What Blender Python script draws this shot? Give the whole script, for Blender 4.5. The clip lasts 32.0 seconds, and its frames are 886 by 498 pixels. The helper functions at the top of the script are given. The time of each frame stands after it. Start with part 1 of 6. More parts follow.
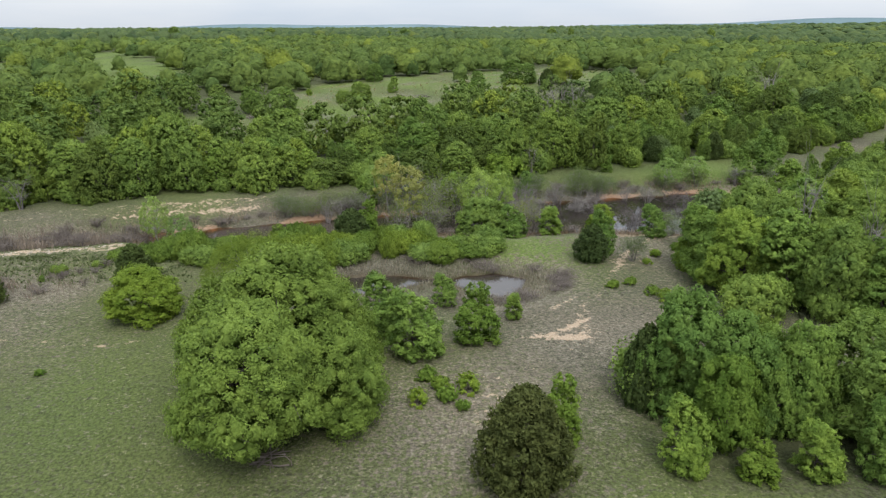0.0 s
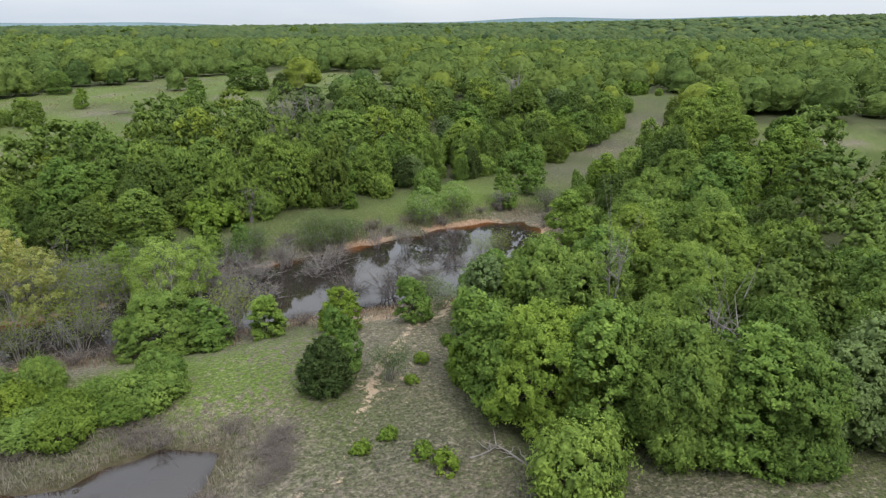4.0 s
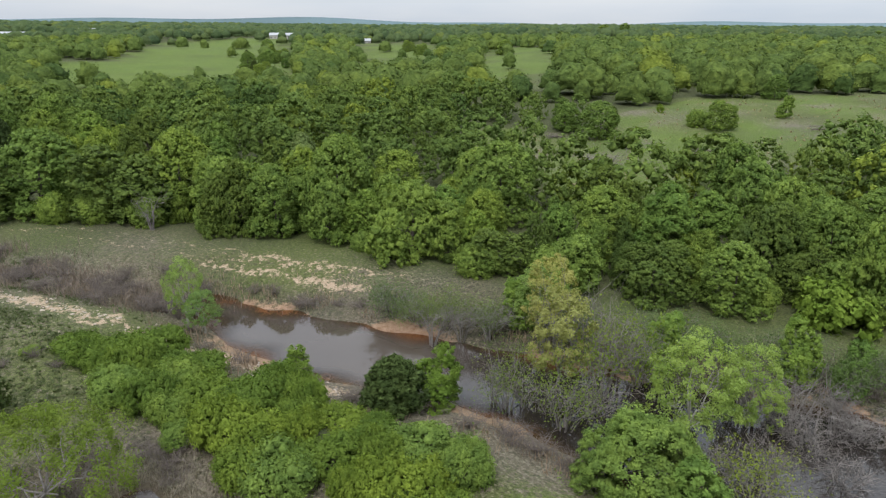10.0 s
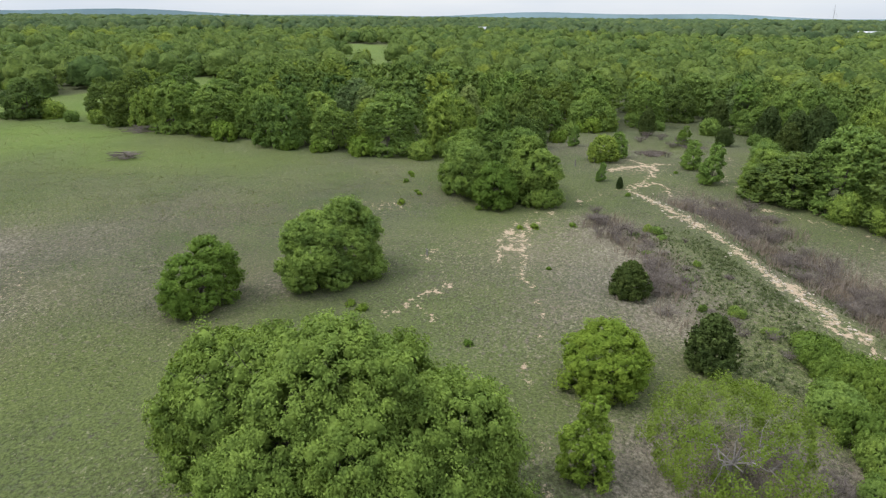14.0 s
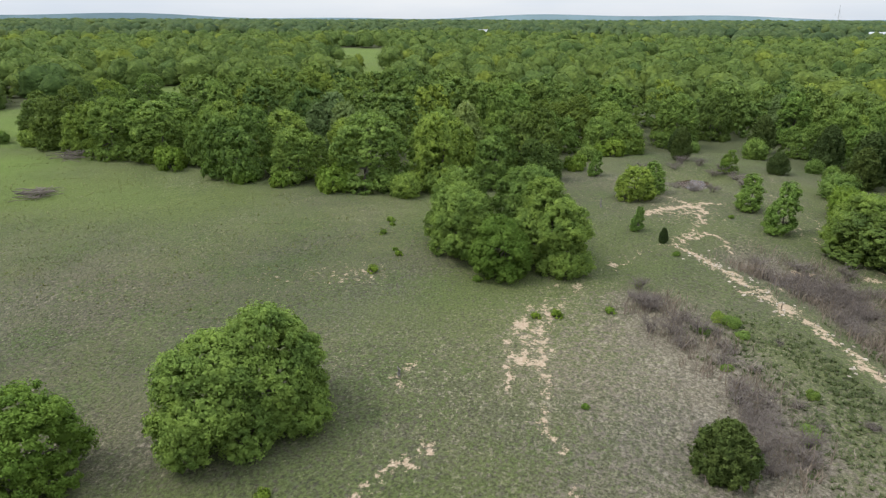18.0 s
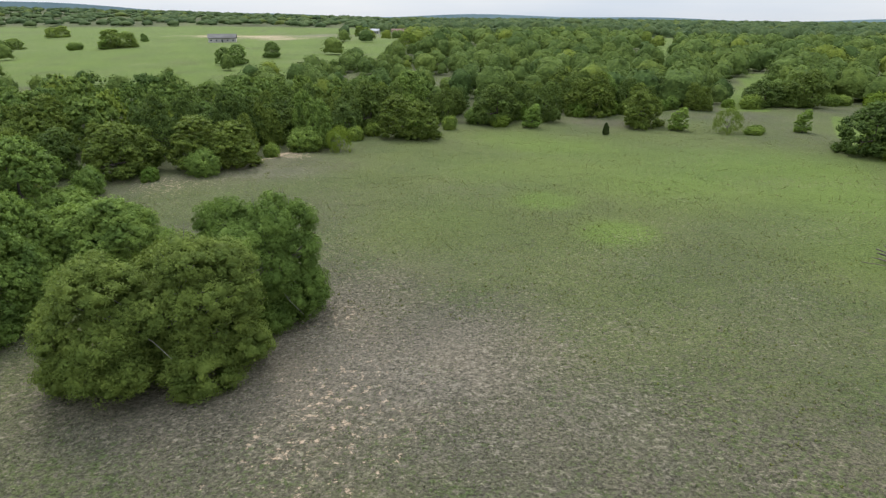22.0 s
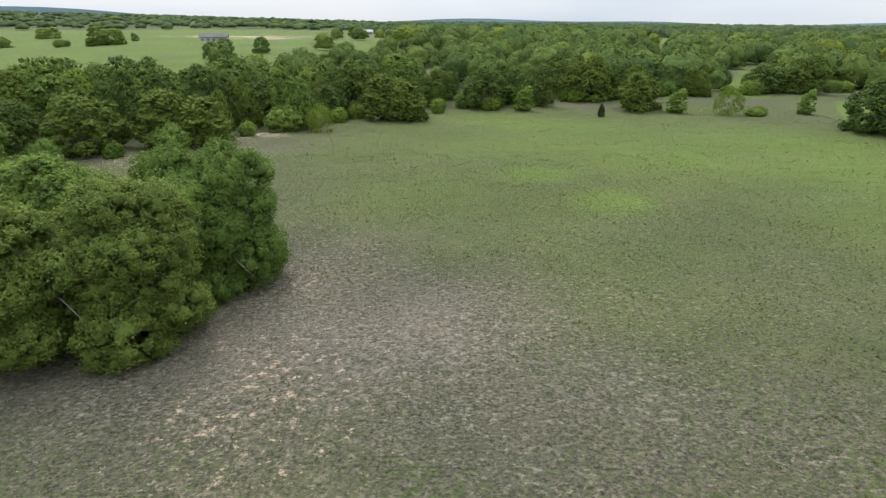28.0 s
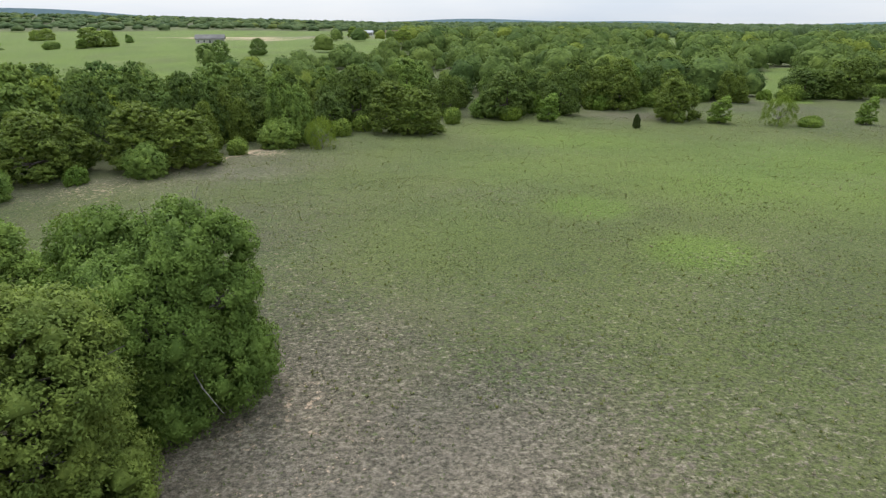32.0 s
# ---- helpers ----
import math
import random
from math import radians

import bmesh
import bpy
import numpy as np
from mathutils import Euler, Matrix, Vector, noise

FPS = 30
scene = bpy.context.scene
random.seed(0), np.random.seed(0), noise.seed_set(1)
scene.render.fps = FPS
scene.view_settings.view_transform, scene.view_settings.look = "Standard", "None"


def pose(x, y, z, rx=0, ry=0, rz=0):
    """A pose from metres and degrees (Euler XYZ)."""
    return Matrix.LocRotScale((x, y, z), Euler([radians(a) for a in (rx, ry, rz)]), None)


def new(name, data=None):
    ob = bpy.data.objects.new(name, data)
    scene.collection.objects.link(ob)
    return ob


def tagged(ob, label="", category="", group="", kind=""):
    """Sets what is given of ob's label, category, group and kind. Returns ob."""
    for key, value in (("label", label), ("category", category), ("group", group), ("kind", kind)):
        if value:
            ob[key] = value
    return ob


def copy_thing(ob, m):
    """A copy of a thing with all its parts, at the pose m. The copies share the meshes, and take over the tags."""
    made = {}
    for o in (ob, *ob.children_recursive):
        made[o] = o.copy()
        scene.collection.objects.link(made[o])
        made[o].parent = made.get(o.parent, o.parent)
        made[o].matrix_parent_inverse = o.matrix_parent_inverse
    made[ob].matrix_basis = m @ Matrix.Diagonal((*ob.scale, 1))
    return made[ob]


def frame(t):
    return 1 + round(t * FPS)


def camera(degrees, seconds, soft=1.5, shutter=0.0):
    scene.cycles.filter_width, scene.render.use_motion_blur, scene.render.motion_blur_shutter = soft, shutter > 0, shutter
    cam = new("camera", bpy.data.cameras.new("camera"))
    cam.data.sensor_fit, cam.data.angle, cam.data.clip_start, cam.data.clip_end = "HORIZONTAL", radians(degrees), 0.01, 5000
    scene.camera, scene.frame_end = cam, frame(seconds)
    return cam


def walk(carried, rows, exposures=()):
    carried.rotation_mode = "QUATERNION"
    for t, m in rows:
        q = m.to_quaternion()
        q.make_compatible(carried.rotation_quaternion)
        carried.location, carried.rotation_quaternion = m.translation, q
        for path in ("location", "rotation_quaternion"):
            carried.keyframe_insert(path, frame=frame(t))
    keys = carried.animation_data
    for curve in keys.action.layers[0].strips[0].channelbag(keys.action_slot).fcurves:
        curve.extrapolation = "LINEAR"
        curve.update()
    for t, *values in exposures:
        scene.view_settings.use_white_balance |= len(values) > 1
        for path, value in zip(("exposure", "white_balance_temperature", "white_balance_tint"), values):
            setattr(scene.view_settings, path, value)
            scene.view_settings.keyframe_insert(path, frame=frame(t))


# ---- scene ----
cam = camera(69.0, 32.0, soft=1.3, shutter=0.0)
METRES, EYE, TILT, LEAN, TURN = 200.0, 20.0, -18.8, -0.3, 0.0
# seconds, place in walk lengths, yaw, pitch, roll
ROWS = [
    (0.0, 0.0, 0.0, 0.0, 0.0, 0.0, -0.0),
    (0.5, 0.0015, 0.0138, 0.0046, -9.28, -0.24, 3.23),
    (1.0, 0.0053, 0.0272, 0.0091, -16.96, -0.85, 5.83),
    (1.5, 0.0106, 0.0401, 0.0134, -20.04, -1.22, 6.81),
    (2.0, 0.0165, 0.053, 0.0179, -20.12, -1.26, 6.82),
    (2.5, 0.0228, 0.0661, 0.0226, -20.11, -1.29, 6.79),
    (3.0, 0.029, 0.0793, 0.0271, -20.09, -1.32, 6.77),
    (3.5, 0.0346, 0.0929, 0.0317, -20.1, -1.33, 6.74),
    (5.5, 0.055, 0.1451, 0.0492, -20.17, -1.32, 6.73),
    (6.0, 0.0596, 0.1582, 0.0539, -18.75, -1.16, 6.26),
    (6.5, 0.0629, 0.1713, 0.0587, -13.46, -0.66, 4.44),
    (7.0, 0.0649, 0.1835, 0.0636, -6.28, -0.28, 1.96),
    (7.5, 0.0651, 0.1913, 0.0668, 0.34, -0.17, -0.43),
    (8.0, 0.0645, 0.1942, 0.0675, 7.62, -0.38, -3.03),
    (8.5, 0.0641, 0.1943, 0.0674, 14.98, -0.95, -5.55),
    (9.0, 0.0636, 0.1941, 0.0673, 22.16, -1.77, -7.89),
    (9.5, 0.0633, 0.1939, 0.0674, 29.2, -2.85, -10.04),
    (10.0, 0.0629, 0.1938, 0.0674, 36.4, -4.21, -12.04),
    (10.5, 0.0625, 0.1935, 0.0674, 45.51, -6.32, -14.24),
    (11.0, 0.0622, 0.1934, 0.0673, 55.75, -9.04, -16.31),
    (11.5, 0.0621, 0.1935, 0.0671, 66.22, -12.1, -17.84),
    (12.0, 0.0617, 0.1936, 0.0667, 76.76, -15.39, -18.84),
    (12.5, 0.0613, 0.1939, 0.0662, 87.4, -18.84, -19.18),
    (13.0, 0.0609, 0.194, 0.0658, 97.96, -22.33, -18.97),
    (13.5, 0.0605, 0.1945, 0.0658, 103.58, -24.16, -18.64),
    (15.5, 0.0362, 0.1933, 0.06442, 103.75, -24.17, -18.56),
    (16.0, 0.02419, 0.19121, 0.06362, 103.74, -24.12, -18.52),
    (16.5, 0.0103, 0.1888, 0.06282, 103.75, -24.09, -18.45),
    (17.0, -0.00518, 0.18591, 0.06188, 103.74, -24.05, -18.41),
    (17.5, -0.02231, 0.18271, 0.06091, 103.74, -24.02, -18.38),
    (18.0, -0.04083, 0.17941, 0.05988, 103.74, -23.98, -18.33),
    (18.5, -0.0605, 0.1759, 0.05868, 103.75, -23.94, -18.29),
    (19.0, -0.08079, 0.17207, 0.05761, 103.76, -23.9, -18.24),
    (19.5, -0.10184, 0.16533, 0.05456, 116.8, -27.78, -16.87),
    (20.0, -0.11857, 0.15723, 0.05179, 148.01, -35.31, -10.26),
    (20.5, -0.1306, 0.14525, 0.04806, 165.12, -37.62, -5.07),
    (21.0, -0.13588, 0.13041, 0.04306, 172.93, -38.1, -2.53),
    (21.5, -0.13889, 0.1162, 0.03617, 176.46, -38.17, -1.39),
    (22.0, -0.14078, 0.10291, 0.02812, 176.63, -38.11, -1.33),
    (22.5, -0.14199, 0.09098, 0.02381, 176.65, -38.1, -1.34),
    (23.0, -0.14311, 0.0854, 0.02192, 176.62, -38.08, -1.38),
    (23.5, -0.14403, 0.08424, 0.02153, 176.59, -38.07, -1.43),
    (24.0, -0.14505, 0.08419, 0.02158, 176.53, -38.01, -1.44),
    (24.5, -0.14607, 0.08424, 0.02172, 176.49, -37.92, -1.44),
    (25.0, -0.14704, 0.08458, 0.02109, 176.46, -37.85, -1.44),
    (25.5, -0.14825, 0.08589, 0.01726, 176.43, -37.8, -1.45),
    (27.5, -0.14946, 0.09142, 0.00135, 176.29, -37.7, -1.4),
    (28.0, -0.14859, 0.09127, 0.00106, 176.25, -37.7, -1.4),
    (28.5, -0.14631, 0.09079, 0.00087, 176.25, -37.7, -1.4),
    (29.0, -0.14335, 0.08972, 0.00048, 176.24, -37.7, -1.42),
    (29.5, -0.14117, 0.08531, -0.00093, 176.2, -37.7, -1.4),
    (30.0, -0.13981, 0.07784, -0.0035, 176.15, -37.69, -1.36),
    (30.5, -0.13923, 0.06857, -0.00655, 176.14, -37.69, -1.33),
    (31.0, -0.13933, 0.05858, -0.01, 176.12, -37.69, -1.33),
    (31.5, -0.13986, 0.04573, -0.01426, 176.09, -37.68, -1.29),
    (32.0, -0.14049, 0.03103, -0.01902, 176.09, -37.67, -1.27),
]

START = pose(0, 0, EYE, TILT, LEAN, TURN)
walk(cam, [(t, START @ pose(METRES * x, METRES * y, METRES * z, 90 + pitch, roll, yaw)) for t, x, y, z, yaw, pitch, roll in ROWS],
     exposures=((0.0, -0.14), (7.0, -0.14), (9.5, -0.26), (12.5, -0.06), (20.0, -0.1), (21.0, -0.18), (23.0, -0.08), (32.0, -0.08)))

# ---- world, sun ----
SUN_UP, SUN_ROUND = 55.0, 18.0
world = bpy.data.worlds.new("overcast_sky")
scene.world = world
world.use_nodes = True
wt = world.node_tree
wt.nodes.clear()
w_out = wt.nodes.new("ShaderNodeOutputWorld")
w_bg = wt.nodes.new("ShaderNodeBackground")
w_sky = wt.nodes.new("ShaderNodeTexSky")
w_sky.sky_type = "NISHITA"
w_sky.sun_disc = False
w_sky.sun_elevation, w_sky.sun_rotation = radians(SUN_UP), radians(180 - SUN_ROUND)
w_sky.dust_density, w_sky.air_density = 3.0, 1.0
w_dim = wt.nodes.new("ShaderNodeMixRGB")
w_dim.blend_type = "MULTIPLY"
w_dim.inputs[0].default_value = 1.0
w_dim.inputs[2].default_value = (0.085, 0.085, 0.085, 1)
w_veil = wt.nodes.new("ShaderNodeMixRGB")
w_veil.inputs[0].default_value = 0.82
w_coord = wt.nodes.new("ShaderNodeTexCoord")
w_map = wt.nodes.new("ShaderNodeMapping")
w_map.inputs["Scale"].default_value = (1.0, 1.0, 5.0)
w_noise = wt.nodes.new("ShaderNodeTexNoise")
w_noise.inputs["Scale"].default_value = 2.2
w_noise.inputs["Detail"].default_value = 5.0
w_ramp = wt.nodes.new("ShaderNodeValToRGB")
w_ramp.color_ramp.elements[0].position, w_ramp.color_ramp.elements[0].color = 0.32, (0.72, 0.81, 0.93, 1)
w_ramp.color_ramp.elements[1].position, w_ramp.color_ramp.elements[1].color = 0.7, (0.95, 0.98, 1.02, 1)
wt.links.new(w_coord.outputs["Generated"], w_map.inputs["Vector"])
wt.links.new(w_map.outputs["Vector"], w_noise.inputs["Vector"])
wt.links.new(w_noise.outputs["Fac"], w_ramp.inputs["Fac"])
wt.links.new(w_sky.outputs["Color"], w_dim.inputs[1])
wt.links.new(w_dim.outputs["Color"], w_veil.inputs[1])
wt.links.new(w_ramp.outputs["Color"], w_veil.inputs[2])
w_bg.inputs["Strength"].default_value = 1.0
# an overcast sky is about twice as bright overhead as at the horizon
w_split = wt.nodes.new("ShaderNodeSeparateXYZ")
w_rise = wt.nodes.new("ShaderNodeMapRange")
w_rise.inputs["To Min"].default_value, w_rise.inputs["To Max"].default_value = 1.1, 3.7
w_gain = wt.nodes.new("ShaderNodeMixRGB")
w_gain.blend_type = "MULTIPLY"
w_gain.inputs[0].default_value = 1.0
wt.links.new(w_coord.outputs["Generated"], w_split.inputs[0])
wt.links.new(w_split.outputs["Z"], w_rise.inputs["Value"])
wt.links.new(w_veil.outputs["Color"], w_gain.inputs[1])
wt.links.new(w_rise.outputs["Result"], w_gain.inputs[2])
wt.links.new(w_gain.outputs["Color"], w_bg.inputs["Color"])
wt.links.new(w_bg.outputs["Background"], w_out.inputs["Surface"])

sun = new("sun", bpy.data.lights.new("sun", "SUN"))
sun.data.energy, sun.data.angle, sun.data.color = 2.8, radians(20), (1.0, 0.98, 0.96)
sun.matrix_basis = pose(0, 0, 60, 90 - SUN_UP, 0, SUN_ROUND)


# ---- materials ----
def node(nt, kind, **values):
    n = nt.nodes.new(kind)
    for key, v in values.items():
        n.inputs[key.replace("_", " ")].default_value = v
    return n


def material(name, rough=0.8, spec=0.2):
    m = bpy.data.materials.new(name)
    m.use_nodes = True
    nt = m.node_tree
    bsdf = nt.nodes["Principled BSDF"]
    bsdf.inputs["Roughness"].default_value = rough
    bsdf.inputs["Specular IOR Level"].default_value = spec
    return m, nt, bsdf


def mixed(nt, fac, a, b, blend="MIX"):
    n = nt.nodes.new("ShaderNodeMixRGB")
    n.blend_type = blend
    for i, v in ((0, fac), (1, a), (2, b)):
        if isinstance(v, (int, float)):
            n.inputs[i].default_value = v
        elif isinstance(v, tuple):
            n.inputs[i].default_value = (*v, 1)
        else:
            nt.links.new(v, n.inputs[i])
    return n.outputs[0]


def maths(nt, op, a, b=0.0, clamp=False):
    n = nt.nodes.new("ShaderNodeMath")
    n.operation, n.use_clamp = op, clamp
    for i, v in ((0, a), (1, b)):
        if isinstance(v, (int, float)):
            n.inputs[i].default_value = v
        else:
            nt.links.new(v, n.inputs[i])
    return n.outputs[0]


def noise_fac(nt, vec, scale, detail=4.0, rough=0.6, stretch=None):
    if stretch:
        mp = nt.nodes.new("ShaderNodeMapping")
        mp.inputs["Scale"].default_value = stretch
        nt.links.new(vec, mp.inputs["Vector"])
        vec = mp.outputs["Vector"]
    n = node(nt, "ShaderNodeTexNoise", Scale=scale, Detail=detail, Roughness=rough)
    nt.links.new(vec, n.inputs["Vector"])
    return n.outputs["Fac"]


def ramped(nt, fac, lo, hi):
    n = nt.nodes.new("ShaderNodeMapRange")
    n.inputs["From Min"].default_value, n.inputs["From Max"].default_value = lo, hi
    nt.links.new(fac, n.inputs["Value"])
    return n.outputs["Result"]


def leaf_material(name, dark, mid, light, tint=False, through_light=0.24):
    """Foliage: each leaf differs, each tree differs."""
    m, nt, bsdf = material(name, 0.66, 0.02 if tint else 0.07)
    geo = nt.nodes.new("ShaderNodeNewGeometry")
    if tint:
        at = nt.nodes.new("ShaderNodeAttribute")
        at.attribute_name = "tint"
        whole = at.outputs["Fac"]
    else:
        info = nt.nodes.new("ShaderNodeObjectInfo")
        whole = info.outputs["Random"]
    coord = nt.nodes.new("ShaderNodeTexCoord")
    patch = noise_fac(nt, coord.outputs["Object"], 0.9, 3.0)
    one = mixed(nt, ramped(nt, geo.outputs["Random Per Island"], -0.6, 1.1), dark, mid)
    two = mixed(nt, ramped(nt, patch, 0.35, 0.72), one, light)
    grain = noise_fac(nt, coord.outputs["Object"], 1.1 if tint else 3.4, 5.0, 0.72)
    two = mixed(nt, 1.0, two, mixed(nt, ramped(nt, grain, 0.3, 0.7), *(((0.72, 0.72, 0.72), (1.22, 1.2, 1.16)) if tint else ((0.74, 0.75, 0.74), (1.26, 1.24, 1.2)))), "MULTIPLY")
    bp = node(nt, "ShaderNodeBump", Strength=0.7 if through_light < 0.14 else 0.4, Distance=0.5 if tint else 0.08)
    nt.links.new(noise_fac(nt, coord.outputs["Object"], 2.2 if tint else 8.0, 3.0, 0.6), bp.inputs["Height"])
    nt.links.new(bp.outputs[0], bsdf.inputs["Normal"])
    ramp = nt.nodes.new("ShaderNodeValToRGB")
    cr = ramp.color_ramp
    cr.elements[0].position, cr.elements[0].color = 0.0, (0.6, 0.68, 0.76, 1) if tint else (0.74, 0.8, 0.86, 1)
    cr.elements[1].position, cr.elements[1].color = 1.0, (1.44, 1.28, 0.88, 1) if tint else (1.24, 1.15, 0.92, 1)
    for pos, col in ((0.25, (0.88, 0.91, 0.94, 1)), (0.55, (1.0, 1.0, 1.0, 1)), (0.85, (1.12, 1.07, 0.95, 1))):
        e = cr.elements.new(pos)
        e.color = col
    nt.links.new(whole, ramp.inputs["Fac"])
    col = mixed(nt, 1.0, two, ramp.outputs["Color"], "MULTIPLY")
    nt.links.new(col, bsdf.inputs["Base Color"])
    tr = nt.nodes.new("ShaderNodeBsdfTranslucent")
    nt.links.new(mixed(nt, 1.0, col, (1.2, 1.2, 0.65), "MULTIPLY"), tr.inputs["Color"])
    ms = nt.nodes.new("ShaderNodeMixShader")
    ms.inputs[0].default_value = through_light
    nt.links.new(bsdf.outputs[0], ms.inputs[1])
    nt.links.new(tr.outputs[0], ms.inputs[2])
    nt.links.new(ms.outputs[0], nt.nodes["Material Output"].inputs["Surface"])
    return m


def plain_material(name, a, b, scale, rough=0.85, bump=0.0, stretch=None, spec=0.2):
    m, nt, bsdf = material(name, rough, spec)
    coord = nt.nodes.new("ShaderNodeTexCoord")
    f = noise_fac(nt, coord.outputs["Object"], scale, 6.0, 0.65, stretch)
    f2 = noise_fac(nt, coord.outputs["Object"], scale * 0.17, 3.0)
    c = mixed(nt, ramped(nt, f, 0.3, 0.7), a, b)
    c = mixed(nt, ramped(nt, f2, 0.35, 0.7), c, tuple(v * 0.72 for v in a))
    nt.links.new(c, bsdf.inputs["Base Color"])
    if bump:
        bp = node(nt, "ShaderNodeBump", Strength=bump, Distance=0.05)
        nt.links.new(f, bp.inputs["Height"])
        nt.links.new(bp.outputs[0], bsdf.inputs["Normal"])
    return m


OAK = leaf_material("oak_leaves", (0.053, 0.088, 0.0225), (0.11, 0.17, 0.037), (0.188, 0.262, 0.054))
# a darker oak green: paints shade into the fronts of the woods
SHADEOAK = leaf_material("shaded_oak_leaves", (0.035, 0.057, 0.0155), (0.07, 0.108, 0.026), (0.125, 0.174, 0.038))
GREATOAK = leaf_material("meadow_oak_leaves", (0.054, 0.086, 0.018), (0.11, 0.165, 0.032), (0.185, 0.255, 0.05))
DULLOAK = leaf_material("dull_oak_leaves", (0.048, 0.075, 0.0195), (0.088, 0.128, 0.03), (0.142, 0.188, 0.043))
WOODS = leaf_material("woodland_leaves", (0.047, 0.076, 0.0225), (0.094, 0.145, 0.0375), (0.15, 0.21, 0.052), tint=True)
# the woodland leaf colours again, darkened to hold the shade inside far crowns
SHADED_FARWOODS = leaf_material("far_woodland_leaves_shaded", (0.04, 0.064, 0.019), (0.078, 0.116, 0.031), (0.124, 0.17, 0.042), tint=True, through_light=0.12)
FRESH = leaf_material("fresh_leaves", (0.055, 0.098, 0.022), (0.106, 0.175, 0.036), (0.178, 0.262, 0.054))
PALEOAK = leaf_material("pale_oak_leaves", (0.068, 0.1, 0.034), (0.12, 0.168, 0.06), (0.17, 0.225, 0.082))
LIME = leaf_material("young_leaves", (0.056, 0.098, 0.0153), (0.1, 0.162, 0.0245), (0.145, 0.21, 0.0345))
CEDAR = leaf_material("cedar_needles", (0.0231, 0.0409, 0.0132), (0.0462, 0.0693, 0.0198), (0.066, 0.0924, 0.0264), through_light=0.12)
OLIVE = leaf_material("olive_needles", (0.028, 0.036, 0.011), (0.052, 0.064, 0.018), (0.078, 0.09, 0.027), through_light=0.15)
WILLOW = leaf_material("willow_leaves", (0.0832, 0.122, 0.0166), (0.128, 0.183, 0.0277), (0.166, 0.216, 0.0388), through_light=0.4)
PALE = leaf_material("pale_leaves", (0.1, 0.165, 0.045), (0.165, 0.25, 0.07), (0.24, 0.33, 0.1), through_light=0.4)
YELLOW = leaf_material("yellowing_leaves", (0.185, 0.185, 0.055), (0.29, 0.285, 0.08), (0.37, 0.36, 0.12), through_light=0.35)
THICKET = leaf_material("thicket_leaves", (0.055, 0.09, 0.0163), (0.095, 0.145, 0.024), (0.15, 0.21, 0.035))
GREYGREEN = leaf_material("grey_leaves", (0.0561, 0.0825, 0.033), (0.0924, 0.132, 0.0495), (0.125, 0.168, 0.066))
BARK = plain_material("bark", (0.0594, 0.0495, 0.0396), (0.112, 0.099, 0.0825), 6.0, 0.9, 0.5, (4, 4, 1))
GREYBARK = plain_material("grey_bark", (0.13, 0.12, 0.107), (0.22, 0.205, 0.185), 6.0, 0.9, 0.5, (4, 4, 1))
PALEBARK = plain_material("pale_bark", (0.251, 0.238, 0.205), (0.363, 0.35, 0.317), 5.0, 0.8, 0.3, (4, 4, 1))
DEADWOOD = plain_material("weathered_deadwood", (0.14, 0.125, 0.115), (0.26, 0.238, 0.22), 4.0, 0.9, 0.3, (3, 3, 1))
DARKTWIG = plain_material("wet_twigs", (0.07, 0.06, 0.055), (0.17, 0.15, 0.137), 4.0, 0.8)
DRYBRUSH = plain_material("dry_brush", (0.105, 0.088, 0.076), (0.19, 0.158, 0.135), 1.3, 0.9)
ROOF_WHITE = plain_material("pale_metal_roof", (0.3, 0.31, 0.32), (0.38, 0.39, 0.4), 0.6, 0.8, 0, None, 0.15)
ROOF_BROWN = plain_material("brown_shingle_roof", (0.13, 0.085, 0.066), (0.2, 0.13, 0.1), 0.8)
ROOF_GREY = plain_material("grey_metal_roof", (0.085, 0.083, 0.08), (0.13, 0.127, 0.122), 0.8, 0.85)
PAINT = plain_material("house_paint", (0.33, 0.317, 0.29), (0.409, 0.396, 0.37), 0.7)
DARKPANE, _nt, _b = material("window_glass", 0.08, 0.5)
_b.inputs["Base Color"].default_value = (0.03, 0.035, 0.04, 1)
DRYSTEM = leaf_material("dry_weed_stems", (0.119, 0.0924, 0.0759), (0.198, 0.158, 0.132), (0.244, 0.191, 0.149), through_light=0.15)
REED = leaf_material("dry_reeds", (0.165, 0.139, 0.099), (0.277, 0.244, 0.185), (0.238, 0.198, 0.145), through_light=0.2)
STONE = plain_material("pale_sandstone", (0.33, 0.277, 0.218), (0.436, 0.383, 0.317), 3.0, 0.9, 0.5)
TUFT = leaf_material("grass_tufts", (0.05, 0.062, 0.028), (0.09, 0.108, 0.048), (0.1, 0.118, 0.048), through_light=0.3)
STRAWTUFT = leaf_material("straw_tufts", (0.14, 0.125, 0.092), (0.27, 0.24, 0.18), (0.18, 0.165, 0.11), through_light=0.3)
# leaf colour greyed and darkened to stand for distance haze
HAZED_RIDGEWOODS = leaf_material("ridge_woodland_leaves_hazed", (0.036, 0.058, 0.024), (0.062, 0.092, 0.038), (0.084, 0.118, 0.047), tint=True, through_light=0.12)
# blue-green is the haze of distance, painted as base colour
HAZEHILL = plain_material("hazed_hills", (0.13, 0.19, 0.21), (0.18, 0.25, 0.27), 0.004)

